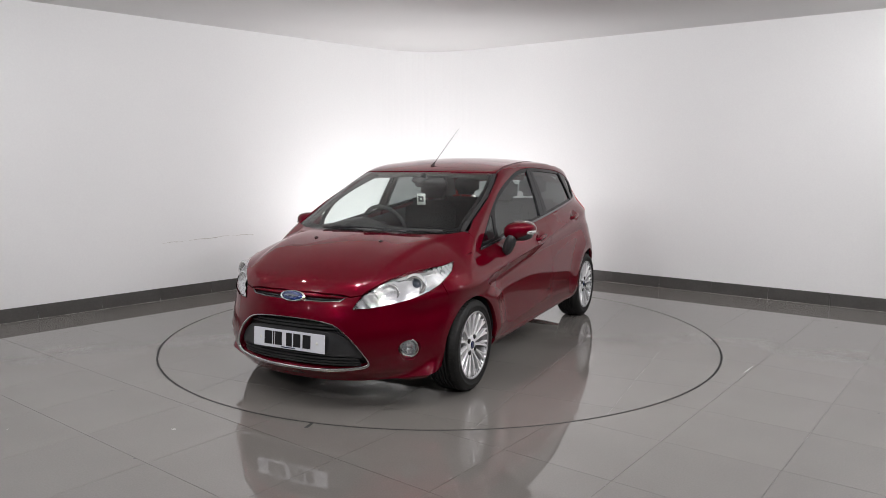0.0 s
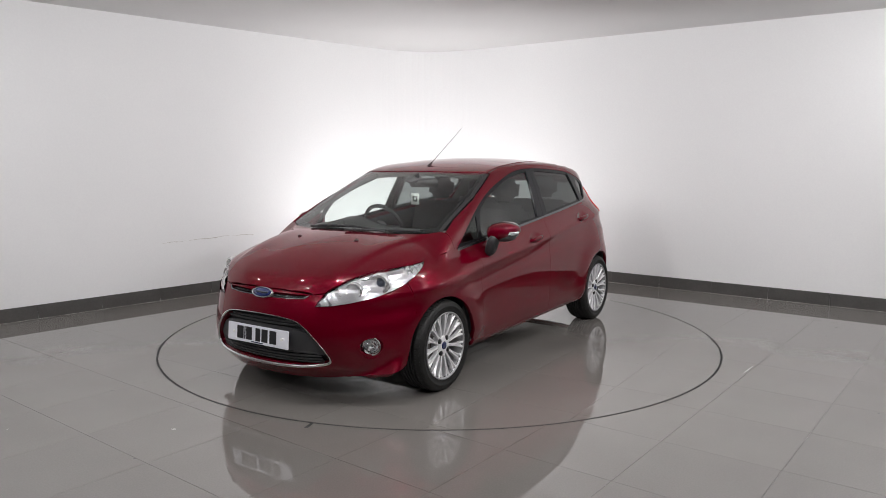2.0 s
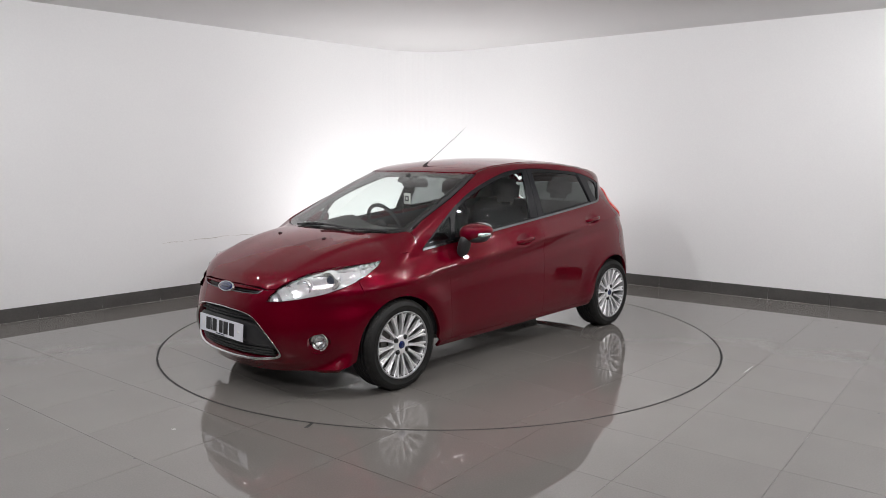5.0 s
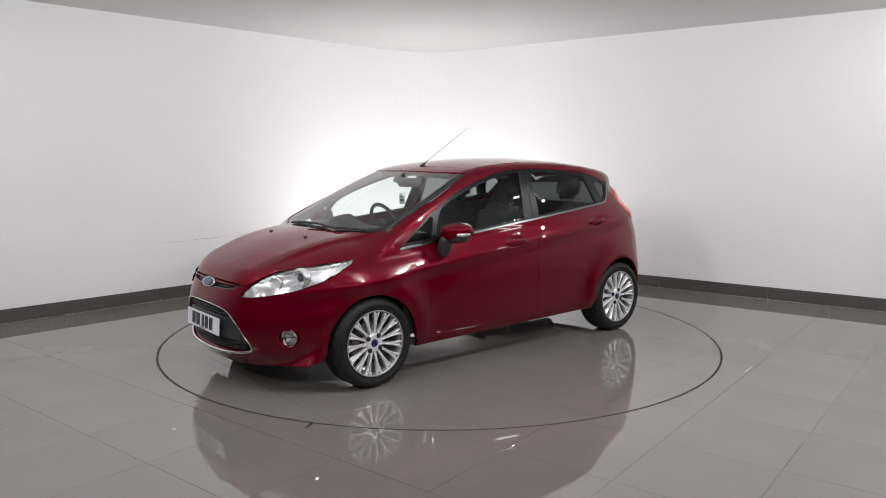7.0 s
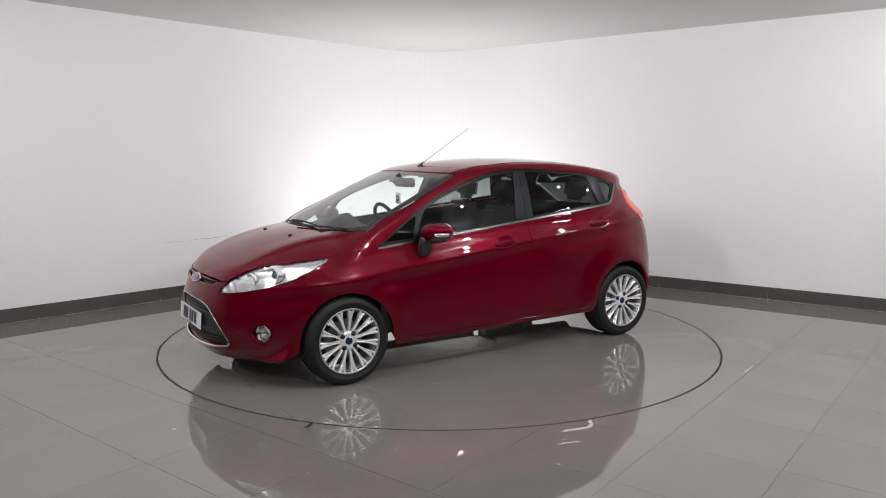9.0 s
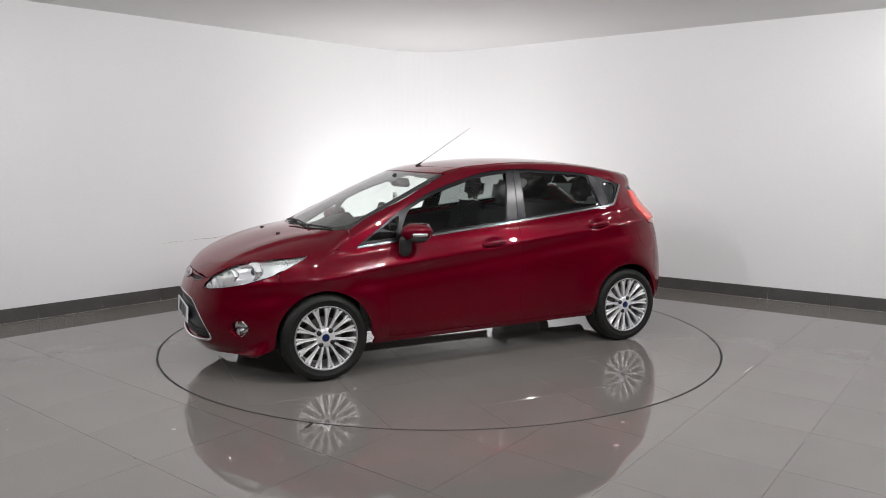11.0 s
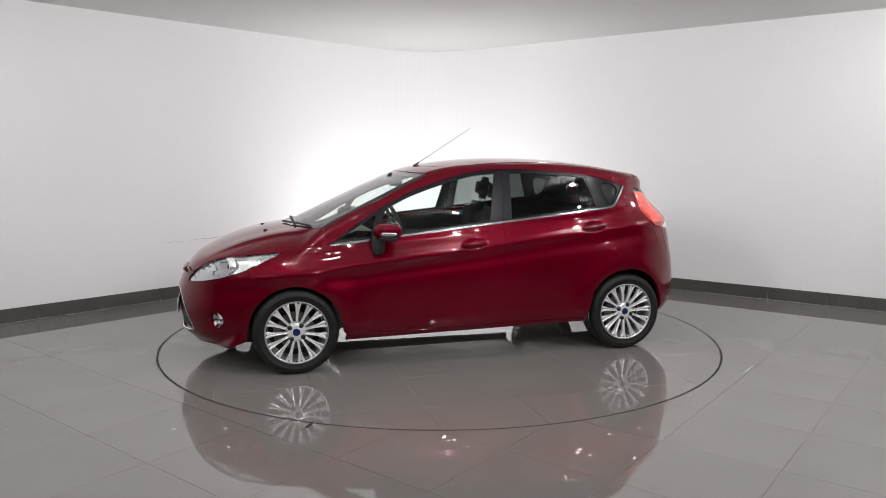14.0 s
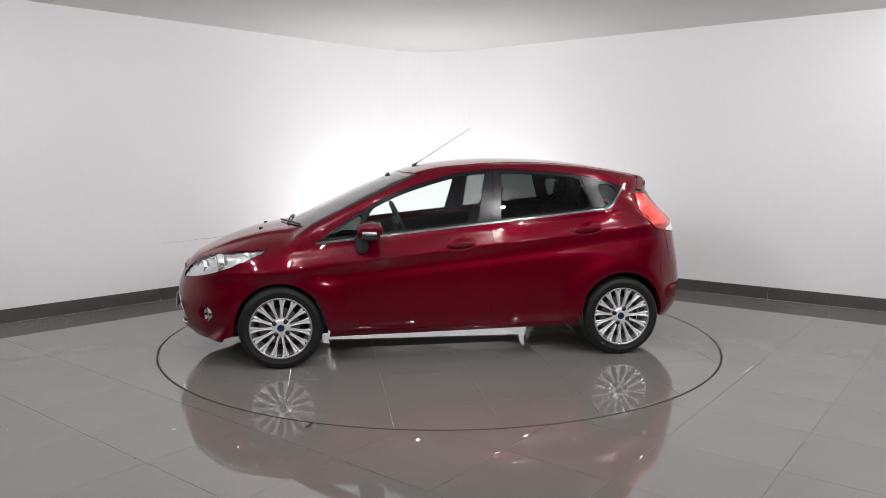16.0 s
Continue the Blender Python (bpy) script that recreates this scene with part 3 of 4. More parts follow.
for way, mats in ((False, None), (True, None)):
    df, dr = doors_f[int(way)], doors_r[int(way)]
    panel("window_frame", "side", frame_f, GLOSS, df, holes=[glass_f, glass_q], off=-0.004, depth=0.012, pitch=0.03, flip=way)
    panel("window_pane", "side", glass_f, CABIN_GLASS, df, off=-0.010, depth=0.0, pitch=0.05, flip=way)
    panel("quarter_light", "side", glass_q, CABIN_GLASS, df, off=-0.010, depth=0.0, pitch=0.05, flip=way)
    panel("window_frame", "side", frame_r, GLOSS, dr, holes=[glass_r, glass_c], off=-0.004, depth=0.012, pitch=0.03, flip=way)
    panel("window_pane", "side", glass_r, PRIVACY, dr, off=-0.010, depth=0.0, pitch=0.05, flip=way)
    panel("quarter_light", "side", glass_c, PRIVACY, dr, off=-0.010, depth=0.0, pitch=0.05, flip=way)
    panel("pillar_cover", "side", [(-0.240, 1.352), (-0.297, 1.374), (-0.258, 1.008), (-0.168, 1.008)], TRIM, df, off=0.001, depth=0.008, pitch=0.04, flip=way)
    panel("pillar_cover", "side", [(-0.302, 1.374), (-0.352, 1.368), (-0.331, 1.014), (-0.264, 1.010)], TRIM, dr, off=0.001, depth=0.008, pitch=0.04, flip=way)
    panel("pillar_cover", "side", [(-0.965, 1.328), (-1.045, 1.306), (-1.118, 1.092), (-1.045, 1.086)], TRIM, dr, off=0.001, depth=0.008, pitch=0.04, flip=way)
    panel("belt_trim", "side", low_edge(1.0, -0.259, -0.008) + low_edge(-0.259, 0.99, 0.005), SATIN, df, off=0.005, depth=0.012, pitch=0.04, flip=way, label="satin silver belt strip")
    back = [(-1.150, 1.082), (-1.176, 1.088), (-1.20, 1.105), (-1.26, 1.175), (-1.314, 1.240)]
    panel("belt_trim", "side", low_edge(-0.263, -1.13, -0.008) + back + [(-1.298, 1.246), (-1.245, 1.180), (-1.187, 1.113), (-1.165, 1.101)] + low_edge(-1.13, -0.263, 0.005),
          SATIN, dr, off=0.005, depth=0.012, pitch=0.04, flip=way, label="satin silver belt strip")

# front bumper
grille = [(0, 0.236), (9, 0.237), (17, 0.245), (24, 0.260), (27.4, 0.274), (28.0, 0.300), (26.3, 0.350), (23.6, 0.415), (20.6, 0.470), (17.6, 0.514), (14.0, 0.534), (8, 0.544), (0, 0.548)]
slot = [(0, 0.648), (12, 0.649), (17.5, 0.653), (19.8, 0.668), (17.5, 0.672), (12, 0.672), (0, 0.672)]
fog = [(40.9 + 3.9 * math.cos(a), 0.373 + 0.050 * math.sin(a)) for a in np.linspace(0, 2 * math.pi, 29)[:-1]]
bump_half = [(0, 0.165), (14, 0.166), (26, 0.172), (36, 0.186), (47, 0.206), (51, 0.219), (53.4, 0.236)]
arch3 = lift("side", arc(ARCH_F[0], ARCH_Z, ARCH_F[1], 0, 44, 9))
bump_half += [tuple(q) for q in flat("front", arch3)] + [tuple(q) for q in flat("front", lift("side", [(1.510, 0.545), (1.517, 0.650)]))] + [(54.7, 0.726)]
bump_half += lamp[13:] + [(22.3, 0.609), (24.0, 0.650)]
bump_half += [tuple(q) for q in flat("front", lift("top", [(1.900, 0.418), (1.926, 0.365), (1.943, 0.29), (1.956, 0.20), (1.962, 0.10), (1.965, 0.0)]))]
bumper = panel("front_bumper", "front", mirror(bump_half), PAINT, car, gap=0.0006, pitch=0.022, depth=0.05,
               holes=[mirror(grille), mirror(slot), fog, [(-u, v) for u, v in fog]])
panel("upper_grille", "front", mirror([(0, 0.640), (20.5, 0.645), (21, 0.676), (0, 0.678)]), BLACK, bumper, off=-0.03, depth=0.0)
for zz in (0.660,):
    panel("grille_bar", "front", mirror([(0, zz - 0.003), (19, zz - 0.001), (19, zz + 0.004), (0, zz + 0.003)]), GLOSS, bumper, off=-0.012, depth=0.012)
panel("slot_trim", "front", mirror([(0, 0.643), (12, 0.644), (18.2, 0.649), (20.0, 0.669), (19.6, 0.669), (17.6, 0.653), (12, 0.648), (0, 0.647)]), SATIN, bumper, off=0.002, depth=0.01)


def shrink(poly, s, mid):
    return [(mid[0] + (u - mid[0]) * s[0], mid[1] + (v - mid[1]) * s[1]) for u, v in poly]


inner_grille = shrink(grille, (0.984, 0.958), (0, 0.485))
panel("grille_surround", "front", rounded(mirror(grille)), CHROME, bumper, holes=[rounded(mirror(inner_grille))], off=0.004, depth=0.012, pitch=0.02, label="bright chrome grille surround")
panel("grille_backing", "front", mirror(shrink(grille, (1.03, 1.06), (0, 0.385))), BLACK, bumper, off=-0.055, depth=0.0)
bar = [(0, 0.346), (12, 0.345), (20, 0.330), (25.2, 0.318), (25.4, 0.345), (23.0, 0.400), (20.4, 0.446), (17.4, 0.468), (12, 0.480), (0, 0.486)]
panel("grille_beam", "front", mirror(bar), GREY, bumper, off=-0.027, depth=0.05, pitch=0.03)
for k in range(4):
    zz = 0.268 + 0.021 * k
    end = 25.0 - 0.3 * k
    panel("grille_bar", "front", mirror([(0, zz - 0.004), (end, zz - 0.004), (end, zz + 0.004), (0, zz + 0.004)]), BLACK, bumper, off=-0.025, depth=0.02, pitch=0.04)

for zz, end in ((0.502, 17.5), (0.520, 15.0)):
    panel("grille_bar", "front", mirror([(0, zz - 0.003), (end, zz - 0.006), (end, zz + 0.001), (0, zz + 0.004)]), BLACK, bumper, off=-0.022, depth=0.02, pitch=0.04)

# number plate, its characters as plain bars
plate = part("number_plate", bmesh.new(), PLATE, car, "white number plate with black bars")
bm = bmesh.new()
bmesh.ops.create_cube(bm, size=1.0)
bmesh.ops.transform(bm, matrix=Matrix.Diagonal((0.006, 0.52, 0.111, 1)), verts=bm.verts)
bmesh.ops.bevel(bm, geom=bm.edges[:], offset=0.0022, segments=2, affect="EDGES")
PLATE_AT = pose(2.035, 0, 0.408, 0, -4, 0)
bmesh.ops.transform(bm, matrix=PLATE_AT, verts=bm.verts)
bm.to_mesh(plate.data)
bm.free()


def plate_bar(y, z, w, h, mat=INK):
    bm = bmesh.new()
    bmesh.ops.create_cube(bm, size=1.0)
    bmesh.ops.transform(bm, matrix=PLATE_AT @ pose(0.0032, y, z) @ Matrix.Diagonal((0.0012, w, h, 1)), verts=bm.verts)
    part("bar", bm, mat, plate)


for y0, y1 in ((-0.177, -0.120), (-0.114, -0.103), (-0.098, -0.047), (-0.016, 0.026), (0.036, 0.088), (0.104, 0.161)):
    plate_bar((y0 + y1) / 2, 0.002, y1 - y0, 0.079)
plate_bar(0.0, -0.046, 0.10, 0.006, BLUE)
for y in (0.205, -0.205):
    bm = bmesh.new()
    bmesh.ops.create_uvsphere(bm, u_segments=12, v_segments=6, radius=0.009)
    bmesh.ops.transform(bm, matrix=PLATE_AT @ pose(0.003, y, 0.0) @ Matrix.Diagonal((0.4, 1, 1, 1)), verts=bm.verts)
    part("screw_cap", bm, WHITE, plate, smooth=True)


def lathe(profile, n, axis="y"):
    """A bmesh turned about the y axis from (radius, y) pairs."""
    bm = bmesh.new()
    rings = []
    for r, y in profile:
        rings.append([bm.verts.new((r * math.cos(2 * math.pi * i / n), y, r * math.sin(2 * math.pi * i / n))) for i in range(n)])
    for a, b in zip(rings, rings[1:]):
        for i in range(n):
            bm.faces.new((a[i], a[(i + 1) % n], b[(i + 1) % n], b[i]))
    return bm


def closed(bm):
    bmesh.ops.remove_doubles(bm, verts=bm.verts, dist=1e-6)
    bmesh.ops.recalc_face_normals(bm, faces=bm.faces)
    return bm


def face_on(way, u, v, off=0.0):
    """A pose on the skin whose y axis is the outward normal and whose z axis points up."""
    P = lift(way, [(u, v)])
    N = Vector(slope(P)[0])
    x = N.cross(Vector((0, 0, 1))).normalized()
    m = Matrix((x, N, x.cross(N))).transposed().to_4x4()
    m.translation = Vector(P[0]) + N * off
    return m


# badge: a blue oval with a bright rim
at = face_on("front", 0.0, 0.660, 0.0)
for nm, mat, sc, prof in (("badge_rim", CHROME, 1.0, ((0.0, -0.01), (0.040, -0.01), (0.040, 0.010), (0.036, 0.013), (0.033, 0.010), (0.0, 0.010))),
                          ("badge_face", BLUE, 1.0, ((0.0, 0.013), (0.020, 0.0125), (0.034, 0.0105), (0.034, 0.009)))):
    bm = lathe(prof, 40)
    bmesh.ops.transform(bm, matrix=at @ Matrix.Diagonal((2.25, 1, 0.86, 1)), verts=bm.verts)
    part(nm, closed(bm), mat, bumper, "blue oval badge with bright rim" if nm == "badge_rim" else "", smooth=True)
bm = lathe(((0.0, 0.0142), (0.011, 0.0138), (0.012, 0.012)), 24)
bmesh.ops.transform(bm, matrix=at @ Matrix.Diagonal((4.6, 1, 0.55, 1)), verts=bm.verts)
part("badge_stripe", closed(bm), SATIN, bumper, smooth=True)

# fog lamps and headlamps
for sign in (1, -1):
    skin_at = face_on("front", 40.9, 0.373, -0.010)
    out = (skin_at.col[1].xyz * 0.5 + Vector((0.5, 0.0, 0.02))).normalized()
    xx = out.cross(Vector((0, 0, 1))).normalized()
    at = Matrix((xx, out, xx.cross(out))).transposed().to_4x4()
    at.translation = skin_at.translation
    side = Matrix.Diagonal((1, sign, 1, 1))
    lampbody = None
    bm = lathe(((0.071, -0.001), (0.064, -0.012), (0.058, -0.030), (0.056, -0.055)), 32)
    bmesh.ops.transform(bm, matrix=side @ face_on("front", 40.9, 0.373), verts=bm.verts)
    part("fog_pocket", bm, PAINT, car, smooth=True)
    for nm, mat, prof in (("fog_lamp", CHROME, ((0.030, -0.05), (0.036, -0.02), (0.044, -0.006), (0.052, 0.003), (0.0545, 0.003), (0.056, -0.002), (0.057, -0.05))),
                          ("fog_reflector", SILVER, ((0.0, -0.040), (0.012, -0.040), (0.022, -0.034), (0.036, -0.018))),
                          ("fog_lens", LENS, ((0.0, -0.004), (0.024, -0.007), (0.042, -0.014)))):
        bm = lathe(prof, 32)
        bmesh.ops.transform(bm, matrix=side @ at, verts=bm.verts)
        ob = part(nm, closed(bm), mat, lampbody or car, smooth=True)
        lampbody = lampbody or ob


def facets(P):
    x, z = P[:, 0], P[:, 2]
    ribs = np.abs((x * 26) % 1.0 - 0.5) * np.clip((1.56 - x) / 0.04, 0, 1) + np.abs((x * 34) % 1.0 - 0.5) * np.clip((x - 1.84) / 0.03, 0, 1)
    step = np.clip((0.70 + 0.16 * np.clip(1.75 - x, 0, 1) - z) / 0.012, 0, 1)
    cross = np.abs((z * 22 + x * 5) % 1.0 - 0.5) * np.clip((1.70 - x) / 0.06, 0, 1)
    return 0.016 * ribs + 0.012 * step + 0.012 * cross - 0.005


lamp_in = shrink(lamp, (0.93, 0.90), (44, 0.725))
for way in (False, True):
    sign = -1 if way else 1
    side = Matrix.Diagonal((1, sign, 1, 1))
    head = panel("headlamp", "front", lamp, SILVER, car, off=-0.015, depth=-0.012, gap=0.002, pitch=0.010, flip=way, push=facets, label="clear headlamp with bright reflectors")
    panel("lamp_strip", "front", [(37.0, 0.770), (43.0, 0.795), (50.0, 0.800), (57.0, 0.806), (62.0, 0.815), (61.0, 0.806), (56.0, 0.793), (50.0, 0.789), (44.0, 0.786), (38.5, 0.764)], CHROME, head, off=-0.012, depth=0.012, pitch=0.012, flip=way)
    panel("lens", "front", lamp, LENS, head, off=0.0, depth=0.0, gap=0.001, pitch=0.025, flip=way)
    for nm, u, v, prof, mat in (("projector_ring", 44.0, 0.737, ((0.032, -0.02), (0.038, 0.004), (0.050, 0.012), (0.060, 0.010), (0.066, 0.002), (0.067, -0.03)), SILVER),
                                ("projector_lens", 44.0, 0.737, ((0.0, 0.008), (0.012, 0.006), (0.024, -0.001), (0.035, -0.014)), LENS_DARK),
                                ("reflector_bowl", 35.0, 0.698, ((0.0, -0.022), (0.008, -0.012), (0.014, -0.020), (0.030, -0.015), (0.042, 0.004), (0.047, 0.007), (0.052, 0.004), (0.053, -0.02)), SILVER),
                                ("indicator_bowl", 29.2, 0.668, ((0.0, -0.02), (0.013, -0.017), (0.024, 0.004), (0.028, 0.006), (0.032, 0.002), (0.033, -0.02)), SILVER),
                                ("indicator_bulb", 29.2, 0.668, ((0.0, 0.004), (0.006, 0.002), (0.009, -0.008)), AMBER),
                                ("side_bowl", 57.0, 0.790, ((0.0, -0.02), (0.012, -0.017), (0.020, 0.002), (0.023, 0.0)), SILVER)):
        at = face_on("front", u, v, -0.020)
        look_out = Vector((0.93, 0.30, 0.05)).normalized()
        xx = look_out.cross(Vector((0, 0, 1))).normalized()
        m = Matrix((xx, look_out, xx.cross(look_out))).transposed().to_4x4()
        m.translation = at.translation
        bm = lathe(prof, 28)
        bmesh.ops.transform(bm, matrix=side @ m, verts=bm.verts)
        part(nm, closed(bm), mat, head, smooth=True)

# rear: tail lamps, bumper, tailgate, glass, spoiler
tail_out = [(55.0, 1.200), (49.0, 1.200), (43.0, 1.140), (37.0, 1.060), (31.5, 0.985), (29.5, 0.905), (36.0, 0.893), (45.0, 0.910), (53.5, 0.940), (56.2, 0.99), (57.6, 1.06), (57.1, 1.13)]
for way in (False, True):
    t = panel("tail_lamp", "rear", tail_out, RED_LAMP, car, off=0.004, depth=0.03, gap=0.002, pitch=0.02, flip=way, label="red tail lamp with clear lower corner")
    panel("reversing_lens", "rear", [(31.2, 0.955), (30.0, 0.908), (36.0, 0.897), (45.0, 0.914), (44.0, 0.932)], WHITE, t, off=0.007, depth=0.004, pitch=0.02, flip=way)
    for lowz, topz, u0, u1 in ((1.102, 1.185, 55.0, 46.0), (1.033, 1.100, 55.8, 40.3), (0.962, 1.031, 54.6, 35.7)):
        panel("lamp_band", "rear", [(u0, topz), (u1 + 0.8, topz), (u1 - 4.0, lowz), (u0 + 0.4, lowz)], LAMP_BRIGHT, t, off=0.007, depth=0.005, pitch=0.02, flip=way)
rear_half = [(0, 0.235), (25, 0.24), (44, 0.25), (50.5, 0.262)]
rear_half += [tuple(q) for q in flat("rear", lift("side", arc(ARCH_R[0], ARCH_Z, ARCH_R[1], 183, 150, 8)))] + [(52.3, 0.7085), (30, 0.7035), (0, 0.7035)]
panel("rear_bumper", "rear", mirror(rear_half), PAINT, car, gap=-0.0005, pitch=0.03, depth=0.03)
both("reflector", "rear", [(39, 0.464), (46.5, 0.467), (46.5, 0.482), (39, 0.480)], REFLECTOR, car, off=0.003, depth=0.005)
# added red sheet behind the seams, so their shade doesn't show black
both("rear_seam_fill", "rear", [(38, 0.66), (57, 0.66), (57, 0.94), (38, 0.90)], PAINT, car, off=-0.0028, depth=0.0)
gate = [(0, 0.705), (30, 0.705), (45.4, 0.715), (46.6, 0.905), (36, 0.890), (29.0, 0.892), (28.0, 0.96), (24, 1.02), (0, 1.02)]
tailgate = panel("tailgate", "rear", mirror(gate), PAINT, car, gap=-0.0005, pitch=0.03)
panel("rear_window", "rear", mirror([(0, 1.025), (24, 1.025), (29, 0.99), (36, 1.07), (42, 1.15), (47, 1.205), (47, 1.218), (0, 1.222)]), PRIVACY, car, off=-0.004, depth=0.01, pitch=0.03)
rear_edge = [tuple(q) for q in flat("rear", lift("top", [(-1.648, 0.0), (-1.640, 0.20), (-1.61, 0.36), (-1.565, 0.44), (-1.50, 0.468)]))]
panel("spoiler", "rear", mirror([(0, 1.226), (30, 1.224), (46, 1.222), (50.3, 1.222), (48.3, 1.30)] + rear_edge[::-1]), PAINT, car, gap=0.001, pitch=0.025)

# aerial
bm = bmesh.new()
z0 = lift("top", [(0.221, 0.0)])[0][2]
a = Vector((0.221, 0.0, z0))
tip = Vector((-0.260, 0.0, 1.702))
base_end = a + (tip - a) * 0.09
rod(bm, a - Vector((0, 0, 0.004)), base_end, 0.014, 0.006, 10)
foot = part("aerial", bm, BLACK, car, "thin black roof aerial", smooth=True)
bm = bmesh.new()
rod(bm, base_end, tip, 0.0026, 0.0014, 8)
part("mast", bm, GREY, foot, smooth=True)


# ---------------------------------------------------------------- door mirrors
def egg(centre, radii, power, mat, name, owner, sign, cut=None, label="", tilt=None):
    """A rounded box by powers of an ellipsoid."""
    bm = bmesh.new()
    bmesh.ops.create_uvsphere(bm, u_segments=32, v_segments=20, radius=1.0)
    for v in bm.verts:
        p = [math.copysign(abs(c) ** power, c) for c in v.co]
        v.co = Vector(p[i] * radii[i] for i in range(3))
        if cut:
            cut(v)
    m = Matrix.Translation(centre) @ (tilt or Matrix.Identity(4))
    bmesh.ops.transform(bm, matrix=Matrix.Diagonal((1, sign, 1, 1)) @ m, verts=bm.verts)
    if sign < 0:
        bmesh.ops.reverse_faces(bm, faces=bm.faces)
    return part(name, bm, mat, owner, label, smooth=True)


def shape_cap(v):
    v.co.x = max(v.co.x, -0.068)
    v.co.z *= 1.0 - 0.18 * max(0, v.co.y / 0.105)
    v.co.z += 0.010 * (v.co.y / 0.105)
    v.co.x -= 0.030 * max(0, v.co.y / 0.105) ** 2


def crystal(v):
    """Upright ribs in the indicator's lens."""
    k = 1.0 + 0.22 * math.sin(v.co.y * 420)
    v.co.x, v.co.z = v.co.x * (0.9 + 0.1 * k), v.co.z * k


for k, sign in ((0, 1), (1, -1)):
    cap = egg((0.625, 0.895, 0.966), (0.096, 0.108, 0.064), 0.82, PAINT, "door_mirror", car, sign, shape_cap, "red door mirror with black foot")
    egg((0.620, 0.890, 0.938), (0.078, 0.096, 0.042), 0.8, BLACK, "mirror_base", cap, sign)
    egg((0.557, 0.895, 0.972), (0.008, 0.095, 0.056), 0.7, CHROME, "mirror_glass", cap, sign)
    egg((0.680, 0.845, 0.875), (0.046, 0.036, 0.082), 0.75, BLACK, "mirror_foot", cap, sign, tilt=pose(0, 0, 0, -24, 8, 0))
    egg((0.622, 0.945, 0.953), (0.062, 0.064, 0.019), 0.8, SILVER, "indicator", cap, sign, crystal, tilt=pose(0, 0, 0, 8, 0, -14), label="clear indicator strip")

# ---------------------------------------------------------------- wheels
wheel = new("wheel")
wheel.parent = car
tyre_prof = [(0.196, -0.095), (0.215, -0.098), (0.245, -0.103), (0.268, -0.101), (0.280, -0.093), (0.287, -0.080), (0.2905, -0.055)]
for y in (-0.036, -0.012, 0.012, 0.036):
    tyre_prof += [(0.2908, y - 0.004), (0.2845, y - 0.0035), (0.2845, y + 0.0035), (0.2908, y + 0.004)]
tyre_prof += [(0.2905, 0.055), (0.287, 0.080), (0.280, 0.093), (0.268, 0.101), (0.258, 0.1025), (0.256, 0.1042), (0.247, 0.1042), (0.245, 0.1025), (0.226, 0.100), (0.217, 0.0975), (0.212, 0.093), (0.198, 0.090)]
bm = lathe(tyre_prof, 72)
for v in bm.verts:
    r = math.hypot(v.co.x, v.co.z)
    if v.co.z < -0.2 and r > 0.25:
        v.co.z = max(v.co.z, -HUB_Z + 0.0008)
bmesh.ops.recalc_face_normals(bm, faces=bm.faces)
tyre = part("tyre", bm, RUBBER, wheel, smooth=True)
# shoulder blocks
bm = bmesh.new()
for i in range(60):
    a = 2 * math.pi * i / 60
    for y in (0.073, -0.073):
        made = bmesh.ops.create_cube(bm, size=1.0)["verts"]
        m = Matrix.Rotation(a, 4, "Y") @ Matrix.Translation((0, y, 0.2842)) @ pose(0, 0, 0, -math.copysign(19, y), 0, 10) @ Matrix.Diagonal((0.0225, 0.030, 0.009, 1))
        bmesh.ops.transform(bm, matrix=m, verts=made)
tread = part("tread", bm, RUBBER, wheel)
tread["kind"] = "stuff"
rim = part("rim", closed(lathe(((0.200, 0.070), (0.207, 0.088), (0.2155, 0.096), (0.2165, 0.0995), (0.213, 0.1015), (0.208, 0.099), (0.203, 0.092), (0.197, 0.080),
                                (0.190, 0.05), (0.188, -0.06), (0.196, -0.09)), 64)), RIM_METAL, wheel, smooth=True)
part("hub", closed(lathe(((0.0, 0.082), (0.030, 0.083), (0.050, 0.081), (0.062, 0.076), (0.068, 0.066), (0.068, 0.03)), 48)), ALLOY, wheel, smooth=True)
part("brake_disc", closed(lathe(((0.06, 0.012), (0.128, 0.012), (0.130, 0.010), (0.130, -0.012), (0.06, -0.012)), 48)), STEEL, wheel)
part("drum", closed(lathe(((0.0, 0.032), (0.062, 0.032), (0.070, 0.026), (0.072, -0.02)), 32)), STEEL, wheel, smooth=True)
part("inner_dark", closed(lathe(((0.0, -0.05), (0.185, -0.05)), 32)), BLACK, wheel)
bm = bmesh.new()
made = bmesh.ops.create_cube(bm, size=1.0)["verts"]
bmesh.ops.transform(bm, matrix=Matrix.Rotation(radians(75), 4, "Y") @ pose(0, 0.004, 0.115) @ Matrix.Diagonal((0.12, 0.075, 0.07, 1)), verts=made)
bmesh.ops.bevel(bm, geom=bm.edges[:], offset=0.012, segments=2, affect="EDGES")
part("caliper", bm, STEEL, wheel)


